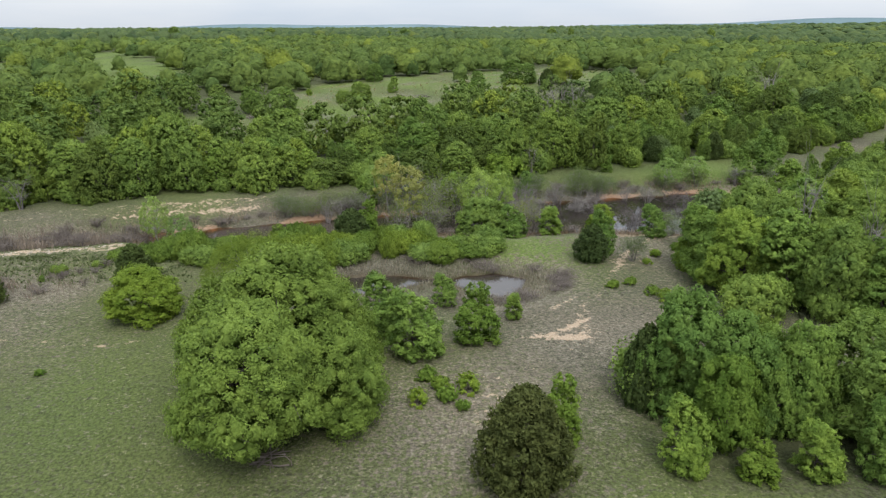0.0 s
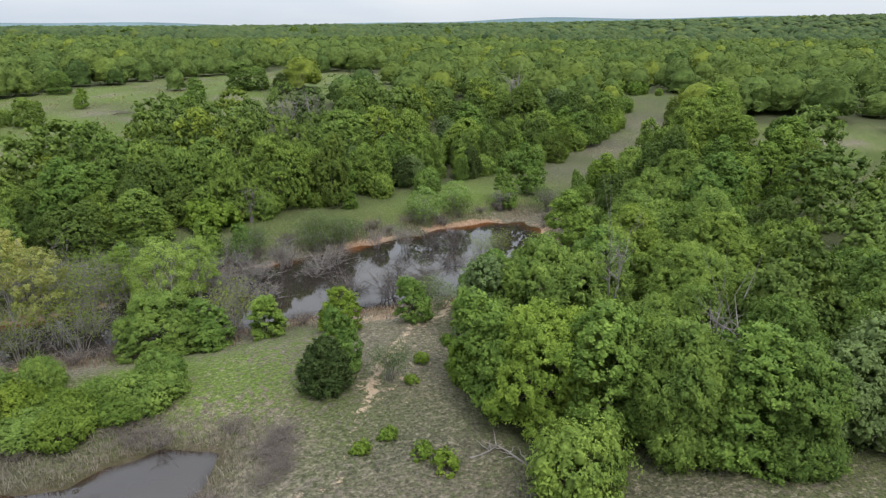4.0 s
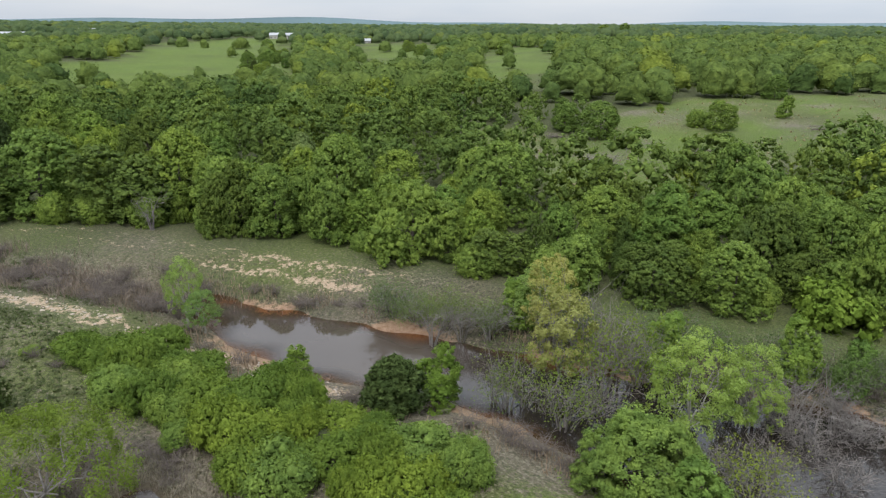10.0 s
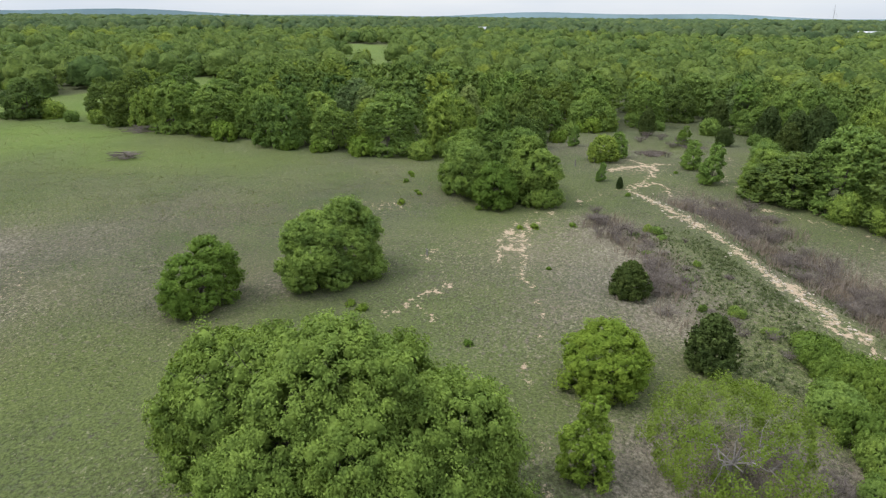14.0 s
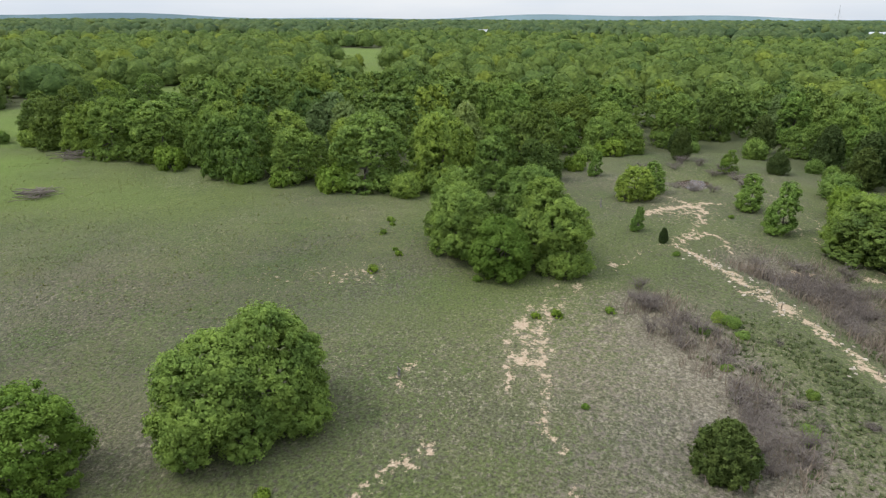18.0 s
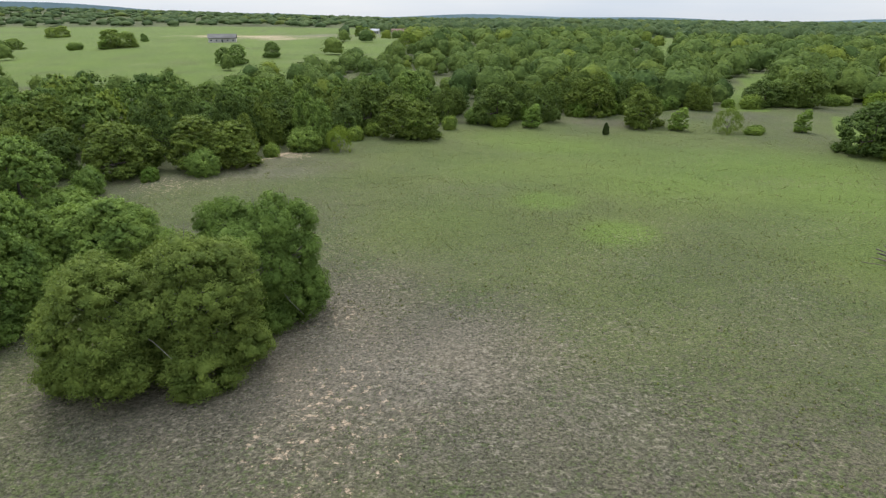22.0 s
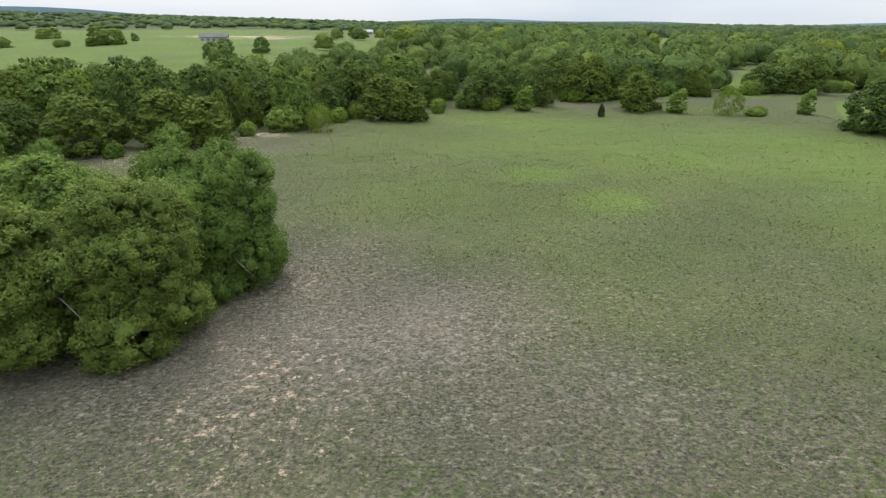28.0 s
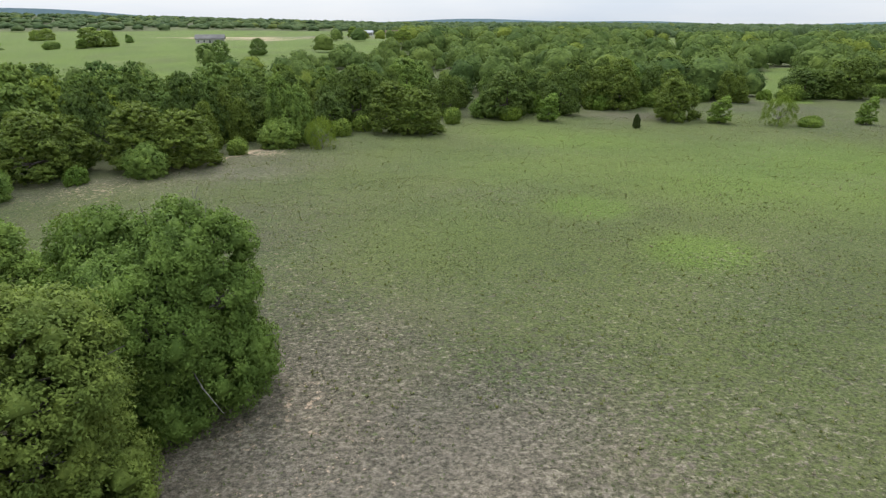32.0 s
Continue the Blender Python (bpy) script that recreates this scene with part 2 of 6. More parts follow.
# ---- plan ----
POND = [(-32.2, 67.9), (-26.2, 64.2), (-20.7, 64.3), (-15.8, 65.3), (-11.6, 66.9), (-5.6, 68.8), (-1.3, 68.6), (5.2, 67.9), (13.0, 69.8),
        (19.3, 69.2), (24.0, 69.4), (28.9, 69.4), (34.6, 73.5), (40.4, 77.3), (43.8, 83.4), (44.2, 88.4), (39.1, 89.3), (32.8, 88.8),
        (26.6, 87.0), (22.1, 85.7), (15.0, 84.0), (9.0, 82.5), (2.0, 79.8), (-4.0, 77.6), (-9.4, 76.3), (-14.9, 74.5), (-22.4, 72.3)]
POOL = [(-14.0, 48.6), (-8.3, 48.2), (-5.8, 49.3), (-3.2, 50.6), (-1.5, 51.6), (1.4, 51.2), (2.0, 49.4), (4.8, 48.2), (6.7, 49.8), (7.6, 52.8), (4.8, 54.2), (2.2, 53.8), (0.5, 52.6), (-1.8, 52.9), (-3.4, 53.7), (-6.4, 53.5), (-9.5, 52.8), (-14.0, 52.4)]
FARPOOL = [(-95.5, 48.7), (-92.4, 49.6), (-91.8, 51.2), (-94.4, 52.8), (-97.4, 53.6), (-98.0, 51.4)]
LEVEL, POOL_LEVEL, FARPOOL_LEVEL = -1.8, -0.75, -0.9
# the open ground: meadow, dam and pond
OPEN = [(73.0, 116.0), (56.0, 106.0), (43.0, 101.5), (33.0, 98.5), (26.0, 97.0), (19.6, 95.0), (13.5, 92.5), (7.0, 91.5), (-3.0, 88.0), (-12.0, 84.0), (-19.0, 81.5), (-26.7, 79.5),
        (-34.9, 79.5), (-41.0, 76.5), (-50.8, 71.0), (-57.5, 67.3), (-71.0, 63.4), (-85.0, 64.4), (-101.0, 66.4), (-113.0, 58.4), (-109.0, 42.4), (-94.0, 35.4), (-85.0, 32.4), (-79.0, 26.4), (-77.0, 12.4),
        (-78.1, -2.1), (-84.6, -21.1), (-91.6, -41.1), (-97.1, -71.1), (-104.1, -79.1), (-129.1, -103.1), (-136.1, -125.1), (-94.1, -121.1), (-74.1, -114.1), (-61.1, -111.1), (-41.1, -101.1), (-23.1, -89.1), (-9.1, -71.1),
        (-1.1, -61.1), (7.9, -57.1), (5.9, -43.1), (-4.1, -31.1), (-2.1, -11.1), (0.8, 8.2), (7.0, 20.0), (10.0, 30.0), (12.0, 36.0), (28.0, 33.5), (44.0, 34.5), (42.0, 37.5), (24.0, 41.5), (19.5, 46.0), (18.5, 51.0),
        (22.0, 58.0), (29.0, 66.0), (38.0, 71.0), (45.0, 79.0), (50.0, 88.0), (60.0, 94.0), (76.0, 108.0), (95.0, 124.0), (122.0, 150.0), (114.0, 172.0), (96.0, 140.0)]
CLEARINGS = [
    [(-58, 138), (-50, 145), (-36, 146), (-42, 171), (-37, 198), (-25, 215), (2, 248), (42, 283), (72, 261), (76, 233), (54, 185), (39, 180), (25, 173), (13, 156), (5, 152), (-5, 148), (-9, 137), (-12, 121), (-18, 116), (-24, 113), (-35, 120), (-47, 122)],
    [(132, 143), (158, 140), (172, 127), (131, 98), (106, 92), (94, 76), (88, 80), (104, 100), (120, 112)],
    [(468, 725), (560, 860), (640, 850), (507, 718)],
    [(-198, 140), (-192, 175), (-184, 205), (-217, 230), (-300, 300), (-400, 379), (-640, 575), (-690, 540), (-646, 473), (-679, 433), (-410, 246), (-255, 165)],
    [(-125, 222), (-145, 248), (-290, 445), (-420, 603), (-540, 640), (-520, 565), (-403, 451), (-260, 308), (-196, 246)],
    [(-88, 186), (-66, 192), (-71, 205), (-130, 310), (-219, 477), (-262, 450), (-222, 379), (-150, 272)],
    [(-91, -47), (-106, -60), (-130, -52), (-146, -46), (-153, -51), (-184, -76), (-182, -88), (-165, -94), (-140, -86), (-127, -92), (-117, -109), (-102, -84), (-95, -66)],
    [(-337, -118), (-403, -118), (-391, -78), (-337, -80)],
    [(93, -193), (52, -178), (24, -182), (13, -210), (-4, -262), (-30, -300), (-28, -671), (60, -1300), (400, -1350), (760, -1200), (620, -800), (330, -480), (180, -260)],
    [(-880, -330), (-960, -330), (-960, -230), (-880, -240)],
    [(-760, 20), (-930, 10), (-930, 70), (-760, 90)],
    [(-130, -250), (-250, -600), (-290, -600), (-146, -250)],
    [(-98, -120), (-160, -224), (-172, -220), (-108, -116)],
    [(-217, -51), (-422, -133), (-390, -80), (-200, -23)],
    [(-190, 118), (-390, 195), (-372, 238), (-172, 137)],
    [(8.5, 24.2), (21, 23.6), (25, 26), (32, 28.5), (36, 33), (44, 36), (52, 42), (59, 41), (51, 30), (43, 23.5), (33, 15), (24, 11), (9, 11)],
]
TRAIL = [(-8.0, 41.5), (-11.2, 40.8), (-15.8, 39.9), (-19.5, 39.0), (-22.5, 38.4), (-28.0, 38.4), (-31.0, 38.2), (-37.7, 36.6), (-43.0, 35.6), (-47.0, 35.5), (-51.1, 35.5), (-55.2, 35.4),
         (-60.2, 39.4), (-66.4, 43.1), (-68.4, 46.0), (-73.6, 48.9), (-79.0, 50.3), (-87.0, 44.4), (-93.0, 38.4)]
TRAIL_EAST = [(8, 40.2), (10, 42.2), (12, 47), (15, 53), (18, 58), (21.5, 62), (26, 65.5), (30, 67.5)]
SCAR = [(-66, 47.6), (-63.3, 49.1), (-57.6, 51.5), (-52.1, 53.4), (-44.3, 55.5), (-39.2, 57), (-35.4, 58.4), (-30.8, 59.4), (-26, 61.0), (-21.1, 62.9), (-18.8, 63.4), (-13, 64.6)]
CREST = [(-100, 60), (-74, 60), (-59, 65.4), (-42.1, 70.6), (-30, 75), (-20.2, 78.6)]
TROUGH = [(-66, 53), (-62, 56), (-52, 58.5), (-44, 60.5), (-37, 63), (-33, 66)]
TRACKS = [[(-56.0, 37.6), (-54.5, 37.1), (-50.1, 35.9), (-46.5, 35.7), (-44.9, 34.7), (-42.0, 35.0)], [(-51.5, 34.6), (-49.7, 34.2), (-46.1, 34.2), (-44.9, 33.3), (-42.5, 33.8), (-38.8, 34.4)],
          [(-46.5, 35.7), (-42.1, 36.0), (-39.2, 36.3), (-36.4, 36.7)], [(-48.2, 35.8), (-46.1, 34.2)], [(-59.3, 40.1), (-62.5, 41.7), (-66.1, 43.2)], [(-66.9, 45.7), (-70.3, 48.1), (-71.2, 49.6), (-70.5, 50.7), (-67.4, 51.3), (-64.1, 52.5), (-57.9, 53.5)],
          [(-29.4, 30.0), (-28.4, 30.8), (-27.1, 31.8)], [(-26.9, 27.4), (-30.0, 29.2), (-33.2, 31.3)], [(-41.2, 28.6), (-39.3, 28.1), (-37.6, 28.5)], [(-66.0, 55.5), (-64.1, 57.3), (-62.3, 60.4), (-54.1, 67.9)],
          [(5.5, 40.1), (7.6, 40.3), (9.9, 40.0)], [(8.5, 45.0), (11.1, 47.8)], [(12.6, 42.7), (15.6, 42.2)], [(-8.0, -70.0), (-10.0, -75.0), (-13.9, -86.3), (-22.2, -92.4)], [(-76.0, 43.4), (-79.5, 47.6), (-82.5, 52.6)]]
BROWN = [(-54, 42.5), (-52.5, 43.1), (-48.7, 44.9), (-42.2, 47.0), (-36.0, 47.8), (-31, 48.1)]


CLEARINGS[1] = [(6 + (x - 6) * 0.79, 26 + (y - 26) * 0.79) for x, y in CLEARINGS[1]]
CLEARINGS[9] = [(-32 + (x + 32) * 0.72, 16 + (y - 16) * 0.72) for x, y in CLEARINGS[9]]


def from_polygon(poly, x, y):
    """Distance to a polygon, negative inside."""
    p = np.array(poly, float)
    best = np.full(x.shape, 1e18)
    inside = np.zeros(x.shape, bool)
    for (ax, ay), (bx, by) in zip(p, np.roll(p, -1, 0)):
        ex, ey = bx - ax, by - ay
        k = np.clip(((x - ax) * ex + (y - ay) * ey) / (ex * ex + ey * ey), 0, 1)
        best = np.minimum(best, (x - ax - k * ex) ** 2 + (y - ay - k * ey) ** 2)
        crosses = (ay > y) != (by > y)
        inside ^= crosses & (x < ex * (y - ay) / (ey if ey else 1e-9) + ax)
    return np.where(inside, -1, 1) * np.sqrt(best)


def from_line(line, x, y):
    best = np.full(x.shape, 1e18)
    for (ax, ay), (bx, by) in zip(line, line[1:]):
        ex, ey = bx - ax, by - ay
        k = np.clip(((x - ax) * ex + (y - ay) * ey) / (ex * ex + ey * ey), 0, 1)
        best = np.minimum(best, (x - ax - k * ex) ** 2 + (y - ay - k * ey) ** 2)
    return np.sqrt(best)


def waves(x, y, size, seed):
    """Smooth irregular values from -1 to 1."""
    r = np.random.RandomState(seed)
    out = np.zeros(np.shape(x))
    for i in range(7):
        a, k = r.rand() * 6.283, (0.6 + 1.1 * r.rand()) / size * 6.283
        out = out + np.sin((x * math.cos(a) + y * math.sin(a)) * k + r.rand() * 6.283 + 1.3 * np.sin((x * math.sin(a) - y * math.cos(a)) * k * 0.6))
    return out / 4.0


def smooth(v, lo, hi):
    k = np.clip((v - lo) / (hi - lo), 0, 1)
    return k * k * (3 - 2 * k)


RISE_AT = [-180, -148, -110, -75, -54, -34, 0, 20, 34, 60, 110, 140, 160, 180]
RISE = [0.45, 1.35, 1.5, 1.5, 1.25, 0.75, 0.25, 0.1, 0.0, -0.12, -0.12, 0.05, 0.25, 0.45]


def ground_z(x, y):
    x, y = np.asarray(x, float), np.asarray(y, float)
    r = np.hypot(x, y - 20)
    az = np.degrees(np.arctan2(-x, y - 20))
    z = 0.25 * waves(x, y, 38, 3) + 0.06 * waves(x, y, 7, 4)
    z = z + smooth(r, 200, 700) * 3.0 * waves(x, y, 310, 5)
    z = z + smooth(r, 400, 3000) * r * np.tan(np.radians(np.interp(az, RISE_AT, RISE)))
    west = smooth(az, 24, 44)
    z = z + 4.5 * smooth(r, 85, 210) * smooth(np.abs(az), 75, 50) * (1 - west) - 3.8 * smooth(r, 95, 210) * west * smooth(az, 110, 84) + 6.0 * smooth(r, 190, 420) * smooth(np.abs(az), 145, 165)
    wet = from_polygon(POND, x, y) + 0.5 * waves(x, y, 5, 8)
    z = np.minimum(z, np.where(wet > 0, LEVEL + 0.06 + 0.27 * wet, LEVEL + 0.06 + 0.3 * np.maximum(wet, -4)))
    wet = from_polygon(POOL, x, y) + 0.3 * waves(x, y, 4, 9)
    z = np.minimum(z, np.where(wet > 0, POOL_LEVEL + 0.03 + 0.16 * wet, POOL_LEVEL + 0.03 + 0.25 * np.maximum(wet, -2)))
    wet = from_polygon(FARPOOL, x, y) + 0.3 * waves(x, y, 4, 9)
    z = np.minimum(z, np.where(wet > 0, FARPOOL_LEVEL + 0.03 + 0.2 * wet, FARPOOL_LEVEL + 0.03 + 0.25 * np.maximum(wet, -2)))
    z = z - 1.2 * np.exp(-(from_line(TROUGH, x, y) / 3.2) ** 2)
    return z


def opening(x, y):
    """Grassy gaps in the far woods, more of them to the south: above 0 in the open."""
    v = 0.7 * waves(x, y, 85, 91) + 0.5 * waves(x, y, 34, 92)
    south = smooth(np.asarray(y, float), -120, -190)
    return np.where(np.hypot(x + 20, y - 20) > 185, v - 0.64 + 0.42 * south, -1.0)


def gz(x, y):
    return float(ground_z(np.array([x]), np.array([y]))[0])


# ---- mesh helpers ----
def mesh_np(name, verts, faces, mat, smooth_faces=False):
    verts, faces = np.asarray(verts, np.float32), np.asarray(faces, np.int32)
    me = bpy.data.meshes.new(name)
    n, k = faces.shape
    me.vertices.add(len(verts))
    me.vertices.foreach_set("co", verts.ravel())
    me.loops.add(n * k)
    me.loops.foreach_set("vertex_index", faces.ravel())
    me.polygons.add(n)
    me.polygons.foreach_set("loop_start", np.arange(0, n * k, k, dtype=np.int32))
    if smooth_faces:
        me.polygons.foreach_set("use_smooth", np.ones(n, bool))
    me.update(calc_edges=True)
    me.materials.append(mat)
    return me


def part_np(name, arrays, mat, parent, label="", smooth_faces=False):
    ob = new(name, mesh_np(name, *arrays, mat, smooth_faces))
    ob.parent = parent
    return tagged(ob, label)


def part(name, bm, mat, parent, label=""):
    me = bpy.data.meshes.new(name)
    bm.to_mesh(me)
    bm.free()
    me.materials.append(mat)
    ob = new(name, me)
    ob.parent = parent
    return tagged(ob, label)


def joined(pieces):
    vs, fs, n = [], [], 0
    for v, f in pieces:
        vs.append(v)
        fs.append(f + n)
        n += len(v)
    return np.concatenate(vs), np.concatenate(fs)


def unit(v):
    return v / np.maximum(np.linalg.norm(v, axis=-1, keepdims=True), 1e-9)


def leaf_quads(rng, pos, nrm, size, long=1.35):
    """A pointed leaf spray at each place."""
    n = len(pos)
    u = unit(np.cross(nrm, rng.normal(size=(n, 3))))
    v = np.cross(nrm, u)
    s = (size * rng.uniform(0.65, 1.3, n))[:, None]
    bend = nrm * s * rng.uniform(0.0, 0.3, n)[:, None]
    a, b, c = pos + u * s * 0.62 * long - bend, pos - u * s * 0.3 * long + v * s * 0.46, pos - u * s * 0.3 * long - v * s * 0.46
    return np.stack([a, b, c], 1).reshape(-1, 3), np.arange(3 * n).reshape(-1, 3)


def tube(points, radii, sides=5):
    pts = np.array(points, float)
    t = unit(np.gradient(pts, axis=0))
    ref = np.where(np.abs(t[:, 2:3]) > 0.9, np.array([[1.0, 0, 0]]), np.array([[0, 0, 1.0]]))
    u = unit(np.cross(t, ref))
    v = np.cross(t, u)
    ang = np.arange(sides) / sides * 2 * math.pi
    ring = pts[:, None] + np.array(radii)[:, None, None] * (np.cos(ang)[None, :, None] * u[:, None] + np.sin(ang)[None, :, None] * v[:, None])
    idx = np.arange(len(pts) * sides).reshape(len(pts), sides)
    nxt = np.roll(idx, -1, 1)
    f = np.stack([idx[:-1], nxt[:-1], nxt[1:], idx[1:]], -1).reshape(-1, 4)
    return ring.reshape(-1, 3), f


def crown_lobes(rng, w, h, low, n):
    """Rounded masses over a dome, down to its skirt: centre and radius each."""
    tall = h - low
    lobes = [((0, 0, low + tall * 0.42), w * 0.31, tall * 0.4)]
    for rise, count in ((0.06, n), (0.4, n), (0.72, max(3, int(n * 0.55)))):
        for i in range(count):
            a = (i + rise) / count * 6.283 + rng.uniform(-0.3, 0.3)
            th = max(0.0, rise + rng.uniform(-0.1, 0.1)) * math.pi / 2
            rr = w * rng.uniform(0.13, 0.24)
            k = (0.5 * w - rr) * math.cos(th) ** 0.8 * rng.uniform(0.8, 1.06)
            z = low + rr * 0.55 + (tall - rr * 1.5) * math.sin(th) * rng.uniform(0.9, 1.05)
            lobes.append(((k * math.cos(a), k * math.sin(a), z), rr, rr * rng.uniform(0.78, 1.0)))
    for i in range(2):
        a, k = rng.uniform(0, 6.283), rng.uniform(0.03, 0.12) * w
        rr = rng.uniform(0.13, 0.17) * w
        lobes.append(((k * math.cos(a), k * math.sin(a), h - rr * rng.uniform(0.9, 1.15)), rr, rr * 0.9))
    return lobes


OCTA = np.array([(1, 0, 0), (-1, 0, 0), (0, 1, 0), (0, -1, 0), (0, 0, 1), (0, 0, -1)], float)
OCTA_FACES = np.array([(0, 2, 4), (2, 1, 4), (1, 3, 4), (3, 0, 4), (2, 0, 5), (1, 2, 5), (3, 1, 5), (0, 3, 5)])


def crown(rng, lobes, clumps, leaves, size, clump_r, floor=0.15, core=1, droop=0.0, loose=0.4, dome=0.5):
    """Leafy billows that face out and up on the lobes, with stray sprays and light-blocking solids further in."""
    c = np.array([l[0] for l in lobes])
    rad = np.array([(l[1], l[1], l[2]) for l in lobes])
    share = (rad[:, 0] ** 2) / (rad[:, 0] ** 2).sum()
    pick = rng.choice(len(lobes), clumps * 12, p=share)
    d = unit(rng.normal(size=(len(pick), 3)) + np.array([0, 0, 0.4]))
    p = c[pick] + d * rad[pick] * rng.uniform(0.84, 1.16, (len(pick), 1))
    q = np.linalg.norm((p[:, None] - c[None]) / (rad[None] * 0.9), axis=2)
    q[np.arange(len(pick)), pick] = 9
    ok = (q.min(1) > 1.0) & (p[:, 2] > floor)
    p, d = p[ok], d[ok]
    kept = []
    for i in range(len(p)):
        if len(kept) == clumps:
            break
        if not kept or ((p[kept] - p[i]) ** 2).sum(1).min() > (0.92 * clump_r) ** 2:
            kept.append(i)
    p, d = p[kept], d[kept]
    per = max(3, leaves // max(len(p), 1))
    cr = clump_r * 0.92 * np.exp(rng.normal(0, 0.3, len(p)))
    face = unit(d * 0.9 + np.array([0, 0, 0.5]))
    e = unit(face[:, None] * 0.62 + rng.normal(size=(len(p), per, 3)) * 0.62)
    far = rng.uniform(0.6, 1.08, (len(p), per, 1)) + (rng.rand(len(p), per, 1) < 0.08) * rng.uniform(0.1, 0.55, (len(p), per, 1))
    pos = p[:, None] + e * cr[:, None, None] * far * np.array([1.0, 1.0, 0.96]) - face[:, None] * cr[:, None, None] * 0.2
    pos[..., 2] -= droop * rng.uniform(0, 1, pos.shape[:2]) ** 2
    heart = (c * share[:, None]).sum(0) * np.array([1, 1, 0.6])
    round_dir = unit((pos - heart) / (np.abs(c - heart).max(0) + rad.mean(0)))
    nrm = unit(e * (1 - dome) + round_dir * dome + rng.normal(size=e.shape) * loose)
    pieces = [leaf_quads(rng, pos.reshape(-1, 3), nrm.reshape(-1, 3), size)]
    if core:
        # a solid hidden in each billow, added to block light and darken gaps
        wobble = rng.uniform(0.7, 1.15, (len(p), len(OCTA), 1))
        v = p[:, None] - face[:, None] * cr[:, None, None] * 0.5 + OCTA[None] * wobble * cr[:, None, None] * np.array([0.78, 0.78, 0.76])
        v[..., 2] = np.maximum(v[..., 2], floor * 0.6)
        f = OCTA_FACES[None] + (np.arange(len(p)) * len(OCTA))[:, None, None]
        pieces.append((v.reshape(-1, 3), f.reshape(-1, 3)))
    return joined(pieces)


def wander(rng, a, b, n, sway):
    k = np.linspace(0, 1, n)[:, None]
    pts = np.array(a) * (1 - k) + np.array(b) * k
    pts[1:-1] += rng.normal(size=(n - 2, 3)) * sway
    return pts


def wood(rng, root, lobes, h, r0, bark, twisty=0.15, limbs=4):
    low = min(l[0][2] for l in lobes)
    fork = (0, 0, max(0.25 * h, low * 0.5))
    v, f = tube(wander(rng, (0, 0, -0.3), (rng.uniform(-.2, .2), rng.uniform(-.2, .2), h * 0.62), 6, twisty), [r0 * 1.45, r0 * 1.05, r0 * 0.85, r0 * 0.6, r0 * 0.4, r0 * 0.2], 7)
    part_np("trunk", (v, f), bark, root, "", True)
    for l in lobes[1:1 + limbs]:
        end = np.array(l[0]) + np.array([0, 0, l[2] * 0.4])
        pieces = [tube(wander(rng, fork, end, 5, twisty * 1.6), [r0 * 0.55, r0 * 0.45, r0 * 0.34, r0 * 0.22, r0 * 0.08], 5)]
        for _ in range(3):
            tip = end + rng.normal(size=3) * l[1] * 0.7
            pieces.append(tube(wander(rng, np.array(fork) * 0.45 + end * 0.55, tip, 4, twisty), [r0 * 0.25, r0 * 0.18, r0 * 0.12, r0 * 0.04], 4))
        part_np("limb", joined(pieces), bark, root, "", True)


# ---- kinds of tree and shrub: each is built once, then copied ----
def broadleaf(name, seed, w, h, mat, clumps, leaves, size, clump_r, low=0.5, n=7, bark=None, core=90, limbs=4, droop=0.0, r0=None, heads=()):
    rng = np.random.RandomState(seed)
    root = new(name)
    lobes = [] if heads else crown_lobes(rng, w, h, low, n)
    for x, y, hw, hh, *lift in heads:
        lobes += [((c[0] + x, c[1] + y, c[2]), a, b) for c, a, b in crown_lobes(rng, hw, hh, low + sum(lift), n)]
    wood(rng, root, lobes, h, r0 or 0.022 * (w + h) * 0.5 + 0.03, bark or BARK, 0.12, limbs)
    part_np("crown", crown(rng, lobes, clumps, leaves, size, clump_r, 0.2, core, droop), mat, root, "", True)
    return root


def conifer(name, seed, w, h, mat, clumps, leaves, size):
    rng = np.random.RandomState(seed)
    root = new(name)
    part_np("trunk", tube([(0, 0, -0.3), (0.03, 0, h * 0.4), (0, 0.03, h * 0.8)], [0.13, 0.09, 0.03], 6), BARK, root, "", True)
    k = rng.uniform(0, 1, clumps) ** 0.8
    prof = np.minimum(1.0, 0.5 + 2.6 * k) * (1 - k) ** 0.55 * 1.06
    a = rng.uniform(0, 6.283, clumps)
    rr = prof * w * 0.5 * rng.uniform(0.66, 1.12, clumps)
    p = np.stack([rr * np.cos(a), rr * np.sin(a), 0.12 + k * (h - 0.25)], 1)
    d = unit(np.stack([np.cos(a), np.sin(a), 0.55 + 0.8 * k], 1))
    per = leaves // clumps
    e = unit(d[:, None] * 0.6 + rng.normal(size=(clumps, per, 3)) * 0.5)
    up = rng.uniform(-0.5, 1.0, (clumps, per, 1))
    pos = p[:, None] + e * 0.16 * w / 3.5 + np.array([0, 0, 0.3]) * up + d[:, None] * 0.16 * up
    axis = unit(d[:, None] * 0.5 + np.array([0, 0, 1.0]) + rng.normal(size=e.shape) * 0.35)
    nrm = unit(np.cross(axis, rng.normal(size=e.shape)) + d[:, None] * 0.8)
    va, fa = leaf_quads(rng, pos.reshape(-1, 3), nrm.reshape(-1, 3), size, 1.8)
    cp = np.stack([rr * 0.7 * np.cos(a), rr * 0.7 * np.sin(a), 0.2 + k * (h - 0.7)], 1)[:160]
    part_np("crown", joined([(va, fa), leaf_quads(rng, cp, d[:160], 0.75)]), mat, root)
    return root


